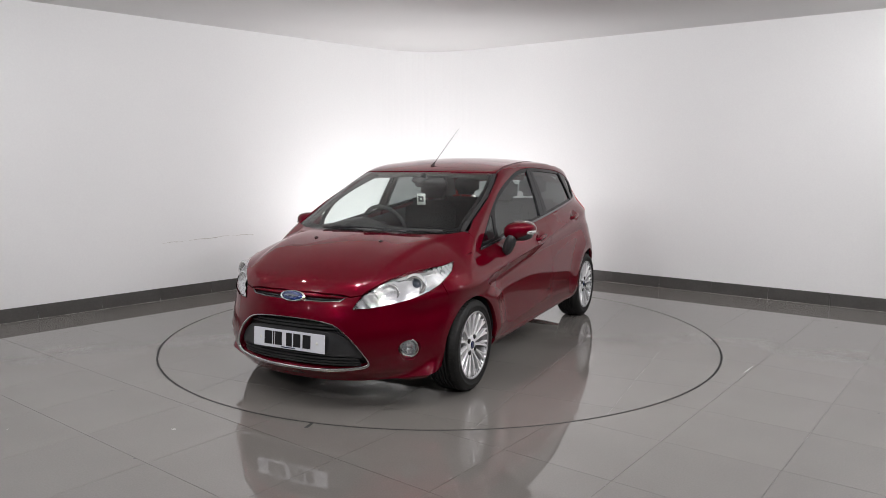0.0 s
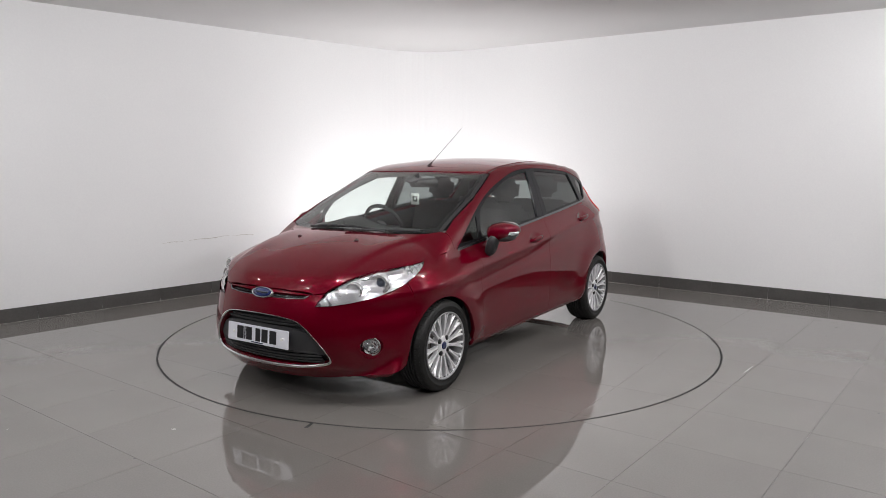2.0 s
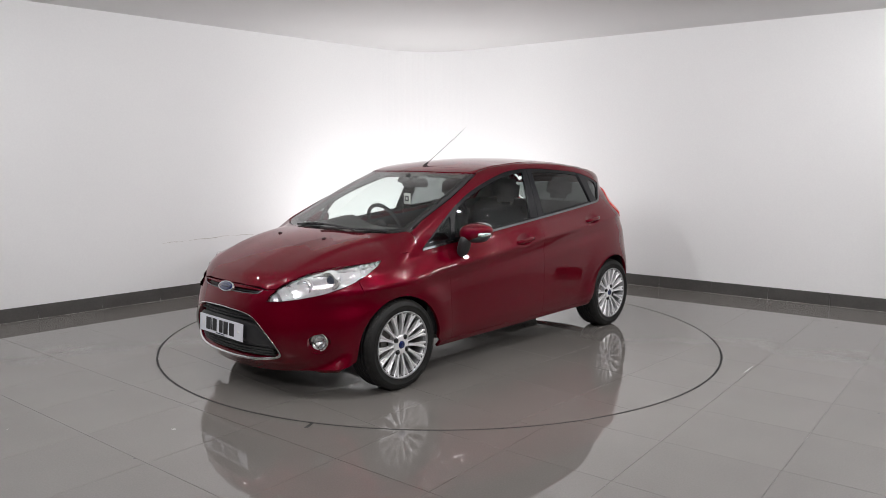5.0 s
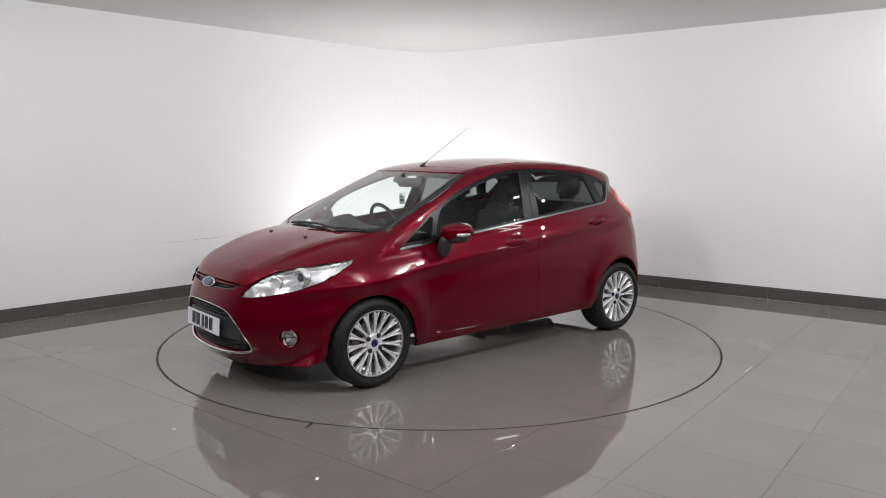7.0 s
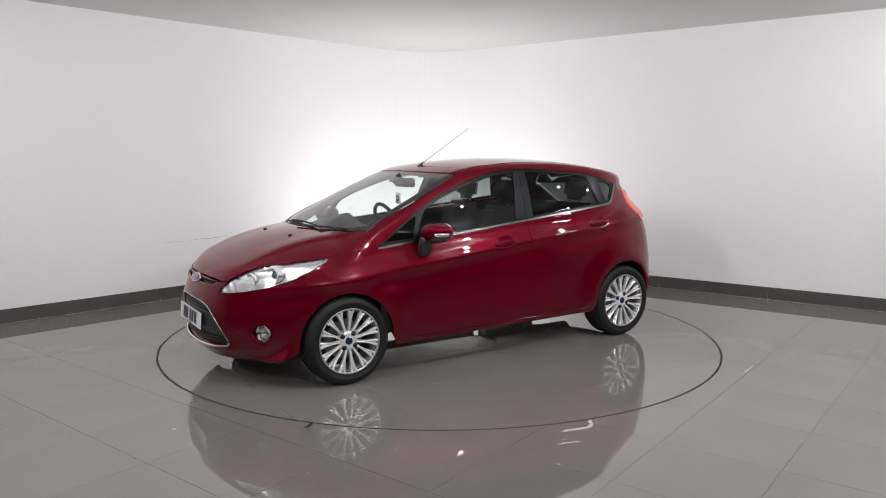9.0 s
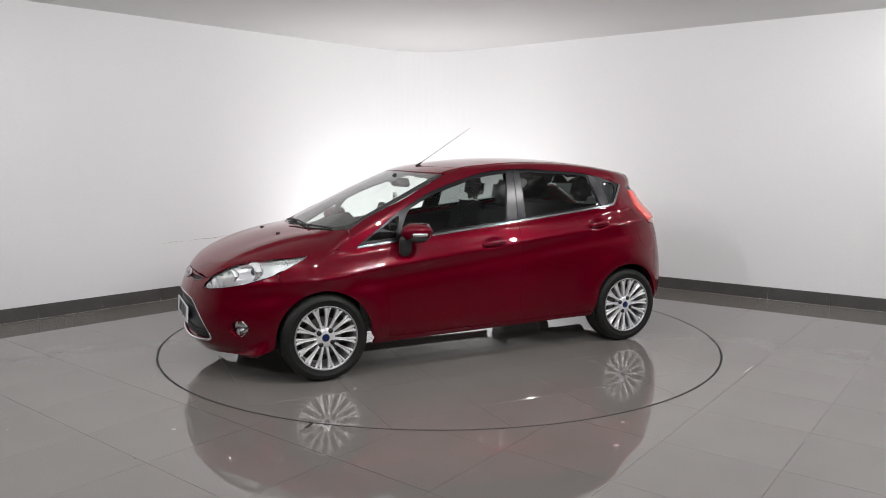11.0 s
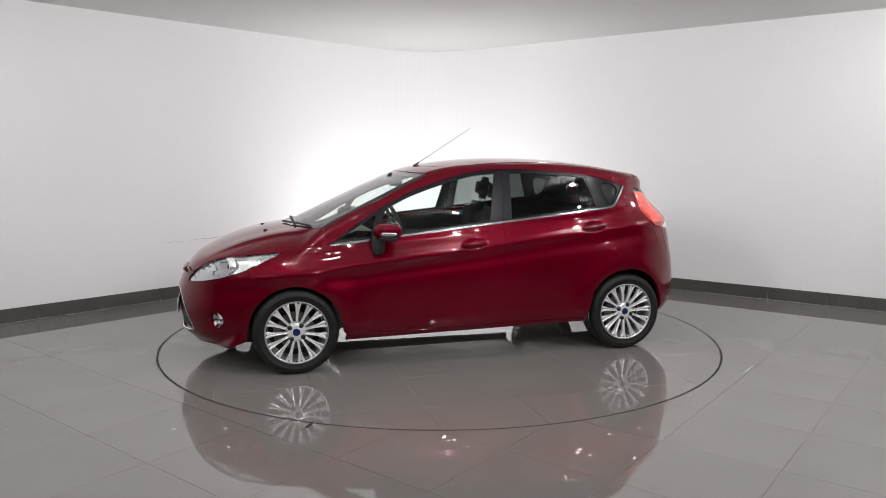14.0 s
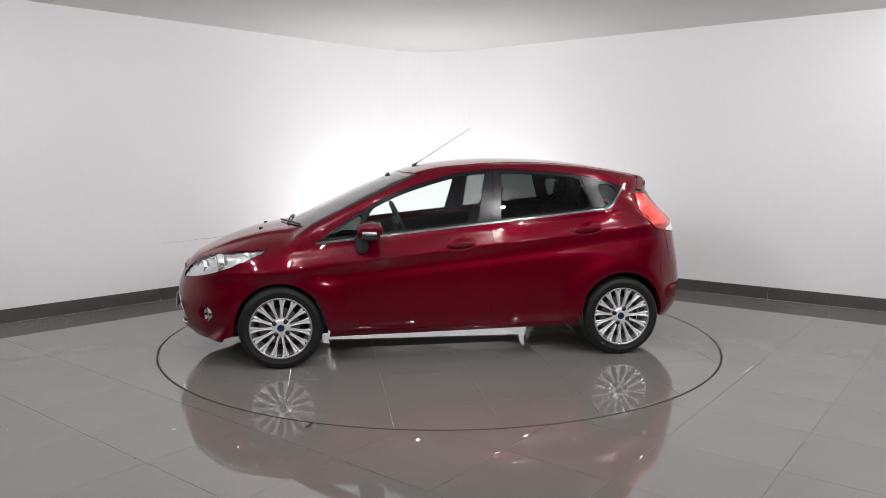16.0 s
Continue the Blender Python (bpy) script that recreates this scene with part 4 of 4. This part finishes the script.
def spoke_mesh():
    """One spoke: narrow at the hub, waisted, and splayed with a groove towards the rim."""
    verts, faces = [], []
    steps = ((0.060, 0.0092, 0.076), (0.085, 0.0078, 0.081), (0.115, 0.0082, 0.085), (0.140, 0.0102, 0.088), (0.162, 0.0140, 0.0900), (0.187, 0.0200, 0.0925), (0.2115, 0.0262, 0.0975))
    for r, w, y in steps:
        groove = 0.0015 + 0.011 * max(0, (r - 0.12) / 0.09)
        for x, d in ((-w, -0.024), (-w, -0.003), (-w * 0.80, 0.0), (-w * 0.46, 0.0), (0.0, -groove), (w * 0.46, 0.0), (w * 0.80, 0.0), (w, -0.003), (w, -0.024)):
            verts.append((x, y + d, r))
    n, k = len(steps), 9
    for i in range(n - 1):
        for j in range(k - 1):
            faces.append((i * k + j, i * k + j + 1, (i + 1) * k + j + 1, (i + 1) * k + j))
    me = bpy.data.meshes.new("spoke")
    me.from_pydata(verts, [], faces)
    me.materials.append(ALLOY)
    b2 = bmesh.new()
    b2.from_mesh(me)
    bmesh.ops.recalc_face_normals(b2, faces=b2.faces)
    if sum(f.normal.y for f in b2.faces) < 0:
        bmesh.ops.reverse_faces(b2, faces=b2.faces)
    b2.to_mesh(me)
    b2.free()
    return me


spoke = spoke_mesh()
for i in range(15):
    s = new("spoke", spoke)
    s.parent = wheel
    s.rotation_euler = (0, 2 * math.pi * i / 15, 0)
for i in range(4):
    a = radians(45 + 90 * i + 12)
    bm = closed(lathe(((0.0, 0.0855), (0.007, 0.0855), (0.009, 0.0825), (0.0155, 0.0832), (0.0165, 0.076)), 16))
    bmesh.ops.transform(bm, matrix=Matrix.Translation((0.055 * math.cos(a), 0.001, 0.055 * math.sin(a))), verts=bm.verts)
    part("bolt", bm, BOLT, wheel, smooth=True)
bm = closed(lathe(((0.0, 0.0885), (0.016, 0.088), (0.024, 0.086), (0.026, 0.082)), 32))
part("cap", bm, BLUE, wheel, "blue oval hub cap", smooth=True)
wheel.matrix_basis = pose(AXLE, 0.742, HUB_Z, 0, 20, 0)
for x, y, rz, turn in ((-AXLE, 0.742, 0, 33), (AXLE, -0.742, 180, 8), (-AXLE, -0.742, 180, 51)):
    copy_thing(wheel, pose(x, y, HUB_Z, 0, 0, rz) @ pose(0, 0, 0, 0, turn, 0))

# wheel housings and underside
for x0, r0 in ((ARCH_F[0], 0.330), (ARCH_R[0], 0.348)):
    for sign in (1, -1):
        rim = lift("side", [(px, pz) for px, pz in arc(x0, ARCH_Z, r0, 2, 178, 24)])
        v = []
        for q, (px, pz) in zip(rim, arc(x0, ARCH_Z, r0, 2, 178, 24)):
            v += [(px, (q[1] - 0.030) * sign, pz), (px, 0.50 * sign, pz)]
        f = [(2 * i, 2 * i + 1, 2 * i + 3, 2 * i + 2) for i in range(24)] + [tuple(range(1, 50, 2))]
        mesh_part("wheel_housing", v, f, BLACK, car, smooth=False)


def slab(name, x0, x1, y0, y1, z0, z1, mat, owner, bevel=0.02, rot=None, label="", smooth=True):
    bm = bmesh.new()
    bmesh.ops.create_cube(bm, size=1.0)
    bmesh.ops.transform(bm, matrix=Matrix.Diagonal((x1 - x0, y1 - y0, z1 - z0, 1)), verts=bm.verts)
    bmesh.ops.bevel(bm, geom=bm.edges[:], offset=bevel, segments=3, affect="EDGES")
    m = Matrix.Translation(((x0 + x1) / 2, (y0 + y1) / 2, (z0 + z1) / 2))
    bmesh.ops.transform(bm, matrix=m @ (rot or Matrix.Identity(4)), verts=bm.verts)
    return part(name, bm, mat, owner, label, smooth=smooth)


slab("underbody", -0.86, 0.86, -0.70, 0.70, 0.264, 0.33, UNDERSEAL, car)
slab("engine_tray", 0.86, 1.84, -0.56, 0.56, 0.165, 0.45, BLACK, car, 0.06)
slab("boot_floor", -1.78, -0.86, -0.50, 0.50, 0.25, 0.40, UNDERSEAL, car, 0.05)
bm = bmesh.new()
rod(bm, Vector((0.8, -0.1, 0.262)), Vector((-1.1, -0.12, 0.262)), 0.025, 0.025, 10)
rod(bm, Vector((-1.25, -0.35, 0.24)), Vector((-1.68, -0.35, 0.24)), 0.08, 0.08, 14)
part("exhaust", bm, BLACK, car, smooth=True)

# ---------------------------------------------------------------- inside the cabin
shell = [(1.02, 0.28), (-0.90, 0.28), (-0.92, 0.40), (-1.05, 0.66), (-1.40, 0.66), (-1.70, 0.62), (-1.70, 0.98)] + low_edge(-1.2, 0.98, -0.012)
both("door_lining", "side", shell, BLACK, car, off=-0.055, depth=0.0, pitch=0.06)
both("pillar_lining", "side", [(x, z) for x, z in frame_top[:-1]] + [(-1.48, 1.1), (-1.25, 0.98), (-1.2, 1.075)] + seg(dlo_top, -1.28, 0.99, 30), LINING, car, off=-0.03, depth=0.0, pitch=0.05)
roof_in = [(0.36, 0.0), (0.33, 0.40), (0.24, 0.54)] + [(x, y) for x, y in ditch[1:]] + [(-1.5, 0.0)]
panel("headlining", "top", roof_in + [(x, -y) for x, y in roof_in[-2:0:-1]], LINING, car, off=-0.035, depth=0.0, pitch=0.06)
dash_v, dash_f = [], []
for i in range(13):
    y = -0.66 + 1.32 * i / 12
    hump = 0.075 * math.exp(-((y + 0.36) / 0.17) ** 2)
    for x, z in ((1.10 - 0.3 * y * y, 0.90), (0.98 - 0.3 * y * y, 0.935), (0.80, 0.955 + hump * 0.6), (0.68, 0.95 + hump), (0.60, 0.88 + hump * 0.5), (0.58, 0.78), (0.66, 0.55), (0.75, 0.40)):
        dash_v.append((x, y, z))
for i in range(12):
    for j in range(7):
        dash_f.append((i * 8 + j, i * 8 + j + 1, (i + 1) * 8 + j + 1, (i + 1) * 8 + j))
mesh_part("dashboard", dash_v, dash_f, BLACK, car, smooth=True)
slab("cabin_floor", -1.6, 0.9, -0.66, 0.66, 0.335, 0.36, CLOTH, car, 0.01)
slab("console", -0.1, 0.7, -0.11, 0.11, 0.3, 0.62, BLACK, car, 0.04)
slab("shelf", -1.70, -1.28, -0.52, 0.52, 0.93, 0.96, CLOTH, car, 0.01)


def seat(x, y, width, owner):
    s = slab("seat", x - 0.22, x + 0.30, y - width / 2, y + width / 2, 0.42, 0.58, CLOTH, owner, 0.06)
    slab("seat_back", x - 0.33, x - 0.19, y - width / 2, y + width / 2, 0.50, 1.09, CLOTH, s, 0.06, pose(0, 0, 0, 0, -14, 0))
    for yy in (y,) if width < 0.6 else (y - width / 3.6, y + width / 3.6):
        slab("headrest", x - 0.42, x - 0.32, yy - 0.13, yy + 0.13, 1.10, 1.29, CLOTH, s, 0.045, pose(0, 0, 0, 0, -10, 0))
        bm = bmesh.new()
        for d in (-0.06, 0.06):
            rod(bm, Vector((x - 0.34, yy + d, 1.02)), Vector((x - 0.37, yy + d, 1.14)), 0.006, 0.006)
        part("headrest_post", bm, STEEL, s, smooth=True)


seat(0.0, 0.36, 0.50, car)
seat(-0.13, -0.36, 0.50, car)
seat(-0.78, 0.0, 1.22, car)


def torus(R, r, n=36, k=10):
    bm = bmesh.new()
    rings = []
    for i in range(n):
        a = 2 * math.pi * i / n
        rings.append([bm.verts.new(((R + r * math.cos(2 * math.pi * j / k)) * math.cos(a), (R + r * math.cos(2 * math.pi * j / k)) * math.sin(a), r * math.sin(2 * math.pi * j / k))) for j in range(k)])
    for i in range(n):
        for j in range(k):
            bm.faces.new((rings[i][j], rings[(i + 1) % n][j], rings[(i + 1) % n][(j + 1) % k], rings[i][(j + 1) % k]))
    return bm


bm = torus(0.185, 0.016)
for a in (0, 180, 270):
    rod(bm, Vector((0.04 * math.cos(radians(a)), 0.04 * math.sin(radians(a)), -0.02)), Vector((0.18 * math.cos(radians(a)), 0.18 * math.sin(radians(a)), 0)), 0.02, 0.014)
made = bmesh.ops.create_uvsphere(bm, u_segments=16, v_segments=10, radius=0.07)["verts"]
bmesh.ops.transform(bm, matrix=Matrix.Translation((0, 0, -0.03)) @ Matrix.Diagonal((1, 1, 0.5, 1)), verts=made)
bmesh.ops.transform(bm, matrix=pose(0.285, -0.40, 0.907, 0, -66, 0) @ pose(0, 0, 0, 0, 0, -90), verts=bm.verts)
part("steering_wheel", bm, BLACK, car, smooth=True)
mir = slab("rear_view_mirror", 0.378, 0.408, -0.045, 0.19, 1.238, 1.308, BLACK, car, 0.012, pose(0, 0, 0, 0, 10, 12))
bm = bmesh.new()
rod(bm, Vector((0.395, 0.05, 1.29)), Vector((0.43, 0.03, 1.335)), 0.012, 0.02)
part("mirror_stem", bm, BLACK, mir, smooth=True)
slab("sensor_housing", 0.40, 0.47, -0.055, 0.055, 1.275, 1.318, BLACK, car, 0.015, pose(0, 0, 0, 0, 24, 0))
both("sun_visor", "top", [(0.30, 0.10), (0.28, 0.50), (0.14, 0.50), (0.16, 0.10)], LINING, car, off=-0.055, depth=0.012, pitch=0.06)

# a small card in a clear holder hangs under the mirror
card = slab("parking_card", 0.410, 0.416, -0.030, 0.042, 1.105, 1.190, WHITE, None, 0.0015)
tagged(card, "small white printed card hanging below the rear-view mirror", "card")
for y0, y1, z0, z1 in ((-0.016, 0.028, 1.128, 1.170), (-0.004, 0.016, 1.140, 1.158)):
    slab("card_print", 0.4165 if y1 > 0.02 else 0.4175, 0.4175 if y1 > 0.02 else 0.4185, y0, y1, z0, z1, GREY if y1 > 0.02 else WHITE, card, 0.0002)


# ---------------------------------------------------------------- floor and turntable, tile by tile
PITCH = 0.605
E1, E2 = Vector((math.cos(radians(-38.2)), math.sin(radians(-38.2)))), Vector((math.sin(radians(38.2)), math.cos(radians(38.2))))



def joint_at(i):
    """Where the joints stand along E1; the tiles beside the east wall were set out from that wall."""
    return -0.085 + 0.600 * i if i <= 1 else 1.205 + 0.590 * (i - 2)


def clip_half(poly, n, d):
    """The part of a convex polygon where p.n <= d."""
    out = []
    for i, p in enumerate(poly):
        q = poly[(i + 1) % len(poly)]
        a, b = p.dot(n) - d, q.dot(n) - d
        if a <= 0:
            out.append(p)
        if a * b < 0:
            out.append(p + (q - p) * (a / (a - b)))
    return out


def slab_mesh(poly, mat, worn=0.0008):
    """A tile 8 mm thick with a fine worn edge."""
    mid = sum(poly, Vector((0, 0))) / len(poly)
    n = len(poly)
    verts, faces = [], []
    for r, z in ((0.0, -0.008), (0.0, -0.0005), (worn, 0.0)):
        for p in poly:
            d = mid - p
            q = p + d * (r / max(d.length, 1e-6))
            verts.append((q.x, q.y, z))
    for k in (0, n):
        faces += [(k + i, k + (i + 1) % n, k + n + (i + 1) % n, k + n + i) for i in range(n)]
    faces.append(tuple(range(2 * n, 3 * n)))
    me = bpy.data.meshes.new("tile")
    me.from_pydata(verts, [], faces)
    me.materials.append(mat)
    return me


ground = tagged(part("floor", prism([(-11, -10.2), (11, -10.2), (11, 6), (-11, 6)], -0.2, -0.0030), GROUT),
                "polished grey porcelain tile floor with fine joints", "floor", kind="structure")
# the floor stops at the ring: circle segments cut from the tiles that it crosses
whole = {}
rest_v, rest_f = [], []
GAP_R = R_TABLE + 0.009
for i in range(-14, 19):
    for j in range(-16, 12):
        c = E1 * ((joint_at(i) + joint_at(i + 1)) / 2) + E2 * (0.05 + 0.6025 * (j + 0.5))
        g, h = (joint_at(i + 1) - joint_at(i)) / 2 - 0.0008, 0.30125 - 0.0008
        poly = [c + E1 * a * g + E2 * b * h for a, b in ((-1, -1), (1, -1), (1, 1), (-1, 1))]
        dist = [p.length for p in poly]
        if max(dist) < GAP_R:
            continue
        if min(dist) < GAP_R or c.length < GAP_R + 0.02:
            # each run of the tile's edge outside the circle, closed along the circle
            ring = [poly[k] + (poly[(k + 1) % 4] - poly[k]) * (n / 40) for k in range(4) for n in range(40)]
            out = [p.length >= GAP_R for p in ring]
            if not all(out):
                start = next(k for k in range(160) if out[k] and not out[k - 1])
                runs = []
                for k in range(start, start + 160):
                    if out[k % 160]:
                        if not out[(k - 1) % 160]:
                            runs.append([ring[(k - 1) % 160].normalized() * GAP_R])
                        runs[-1].append(ring[k % 160])
                        if not out[(k + 1) % 160]:
                            runs[-1].append(ring[(k + 1) % 160].normalized() * GAP_R)
                for run in runs:
                    a0, a1 = math.atan2(run[-1].y, run[-1].x), math.atan2(run[0].y, run[0].x)
                    turn = (a1 - a0 + math.pi) % (2 * math.pi) - math.pi
                    bend = [Vector((math.cos(a0 + turn * n / 12), math.sin(a0 + turn * n / 12))) * GAP_R for n in range(1, 12)]
                    ob = new("tile", slab_mesh(run + bend, TILE, 0.0))
                    ob.parent = ground
                continue
        if not (-8.5 < c.x < 8.5 and -9.9 < c.y < 4.3):
            continue
        if -4.6 < c.x < 4.6 and -4.2 < c.y < 4.2 and not (c.y > 1.5 + 1.04 * (c.x + 3.1) or c.y > 2.3 - 0.746 * (c.x - 2.6)):
            if round(g, 4) not in whole:
                whole[round(g, 4)] = slab_mesh([E1 * a * g + E2 * b * h for a, b in ((-1, -1), (1, -1), (1, 1), (-1, 1))], TILE)
            ob = new("tile", whole[round(g, 4)])
            ob.location = (c.x, c.y, 0)
            ob.parent = ground
        else:
            k = len(rest_v)
            rest_v += [(p.x, p.y, 0.0) for p in poly] + [(p.x, p.y, -0.008) for p in poly]
            rest_f += [(k, k + 1, k + 2, k + 3)] + [(k + a, k + 4 + a, k + 4 + (a + 1) % 4, k + (a + 1) % 4) for a in range(4)]
tagged(mesh_part("far_tiles", rest_v, rest_f, TILE, ground), kind="stuff")

turntable = tagged(new("turntable"), "round grey tiled turntable set flush in the floor", "turntable")
circle = [Vector((math.cos(a), math.sin(a))) * (R_TABLE - 0.006) for a in np.linspace(0, 2 * math.pi, 181)[:-1]]
part("bed", prism([tuple(p * 0.998) for p in circle], -0.05, -0.0020), GROUT, turntable)
for i in range(-5, 5):
    for j in range(-6, 3):
        x0, y0 = 0.589 + PITCH * i, 1.16 + PITCH * j
        h = 0.0007
        poly = circle
        for n, d in ((Vector((1, 0)), x0 + PITCH - h), (Vector((-1, 0)), -x0 - h), (Vector((0, 1)), y0 + PITCH - h), (Vector((0, -1)), -y0 - h)):
            poly = clip_half(poly, n, d) if poly else poly
        if len(poly) > 2:
            ob = new("tile", slab_mesh(poly, TILE))
            ob.parent = turntable
# thin rim of the opening, black to stand for the shade in its gap
rim_v, rim_f = [], []
for i in range(180):
    a = 2 * math.pi * i / 180
    for r, z in ((R_TABLE - 0.005, -0.03), (R_TABLE - 0.0055, -0.0012), (R_TABLE + 0.0085, -0.0012), (R_TABLE + 0.009, -0.03)):
        rim_v.append((r * math.cos(a), r * math.sin(a), z))
    for k in range(3):
        rim_f.append((4 * i + k, 4 * ((i + 1) % 180) + k, 4 * ((i + 1) % 180) + k + 1, 4 * i + k + 1))
tagged(mesh_part("turntable_gap", rim_v, rim_f, GAP), "black ring standing in for the open gap round the turntable", "trim", kind="structure")

# skirting, tile by tile along the walls
base = tagged(new("baseboard"), "dark grey ceramic skirting tiles along the white wall", "baseboard", kind="structure")
line = wall_line(-0.001)
walked, marks = 0.0, []
for a, b in zip(line, line[1:]):
    k = max(1, int((b - a).length / 0.02))
    marks += [a + (b - a) * i / k for i in range(k)]
marks.append(line[-1])
lengths = np.concatenate([[0], np.cumsum([(q - p).length for p, q in zip(marks, marks[1:])])])
ax, ay = np.array([p.x for p in marks]), np.array([p.y for p in marks])
joint = next(i for i, p in enumerate(marks) if p.x > 2.927)
shift = lengths[joint] % 0.575
for k in range(-1, 60):
    s0, s1 = shift + 0.575 * k + 0.001, shift + 0.575 * (k + 1) - 0.001
    if s0 < 6.5 or s1 > lengths[-1] - 5.5:
        continue
    ss = np.linspace(s0, s1, 7)
    xs, ys = np.interp(ss, lengths, ax), np.interp(ss, lengths, ay)
    v, f = [], []
    for i in range(7):
        d = Vector((xs[min(i + 1, 6)] - xs[max(i - 1, 0)], ys[min(i + 1, 6)] - ys[max(i - 1, 0)])).normalized()
        n = Vector((d.y, -d.x)) * 0.010
        v += [(xs[i], ys[i], 0.128), (xs[i] + n.x * 0.8, ys[i] + n.y * 0.8, 0.128), (xs[i] + n.x, ys[i] + n.y, 0.126), (xs[i] + n.x, ys[i] + n.y, 0.0)]
    for i in range(6):
        f += [(4 * i + j, 4 * i + 4 + j, 4 * i + 5 + j, 4 * i + 1 + j) for j in range(3)]
    f += [(0, 1, 2, 3), (27, 26, 25, 24)]
    mesh_part("skirting_tile", v, f, SKIRT, base)

# the pale bead of grout where the skirting meets the floor
bead_v, bead_f = [], []
inner, outer = wall_line(-0.0100), wall_line(-0.0150)
for p, q in zip(inner, outer):
    bead_v += [(p.x, p.y, 0.0030), (q.x, q.y, 0.0006)]
bead_f = [(2 * i, 2 * i + 2, 2 * i + 3, 2 * i + 1) for i in range(len(inner) - 1)]
mesh_part("grout_bead", bead_v, bead_f, GROUT, base)

# a chip in the floor beside the ring, and a scuff along the west wall
mesh_part("chip", [(-0.748, -2.190, 0.0012), (-0.722, -2.185, 0.0012), (-0.705, -2.118, 0.0012), (-0.722, -2.112, 0.0012)], [(0, 1, 2, 3)], GAP, ground, "dark chip in the tile edge")
SPECK = vary(material("white_floor_scuff", (0.6, 0.6, 0.58), 0.7), 60, (0.40, 0.39, 0.37), (0.66, 0.65, 0.62))
for x, y, length, width, turn, mat in ((2.542, -1.972, 0.018, 0.010, 20, GAP), (-1.506, -2.595, 0.016, 0.009, -35, GAP), (-2.082, -1.540, 0.015, 0.009, 10, GAP), (-2.871, -0.619, 0.022, 0.010, 0, GAP),
                                       (-2.657, -0.636, 0.018, 0.007, 0, GAP), (3.436, 0.163, 0.016, 0.010, 0, GAP), (-1.454, -2.203, 0.028, 0.008, 5, SPECK), (-2.361, -2.199, 0.020, 0.006, 30, SPECK),
                                       (2.155, -1.090, 0.21, 0.004, 50.5, SPECK)):
    turned = Matrix.Rotation(radians(turn), 2)
    ring = [turned @ Vector((length / 2 * math.cos(a) * (1 + 0.2 * math.sin(3 * a)), width / 2 * math.sin(a))) for a in np.linspace(0, 2 * math.pi, 11)[:-1]]
    mesh_part("chip" if mat is GAP else "floor_scuff", [(x + p.x, y + p.y, 0.0012) for p in ring], [tuple(range(10))], mat, ground)
SCUFF = vary(material("scuffed_plaster", (0.50, 0.46, 0.42), 0.9), 30, (0.42, 0.39, 0.36), (0.66, 0.64, 0.62))
inw = Vector((-L_DIR.y, L_DIR.x)) * -0.0015
for s0, s1, z0, z1, w in ((0.0, 0.47, 0.592, 0.607, 0.0045), (0.50, 0.78, 0.604, 0.600, 0.003), (-0.30, -0.04, 0.588, 0.593, 0.003)):
    v = []
    n = 9
    for i in range(n):
        s = i / (n - 1)
        p = Vector((-2.628, 1.624)) - L_DIR * (s0 + (s1 - s0) * s)
        q = CORNER + L_DIR * (p - CORNER).dot(L_DIR) + Vector((-L_DIR.y, L_DIR.x)).normalized() * 0.002
        z = z0 + (z1 - z0) * s + 0.004 * math.sin(9 * s + s0 * 7)
        hw = w * (0.25 + math.sin(math.pi * s)) * (0.7 + 0.3 * math.sin(23 * s))
        v += [(q.x, q.y, z - hw), (q.x, q.y, z + hw)]
    mesh_part("scuff", v, [(2 * i, 2 * i + 2, 2 * i + 3, 2 * i + 1) for i in range(n - 1)], SCUFF, wall, "brownish scuff on the paint")


# ---------------------------------------------------------------- what moves
def motions():
    rows_car, rows_disc = [], []
    for i in range(17):
        a = 242.83 - 3.366 * i
        m = pose(0, 0, 0, 0, 0, a)
        rows_disc.append((float(i), m))
        rows_car.append((float(i), m @ Matrix.Translation((OFF[0], OFF[1], 0.0))))
    walk(car, rows_car)
    walk(card, rows_car)
    walk(turntable, rows_disc)


motions()
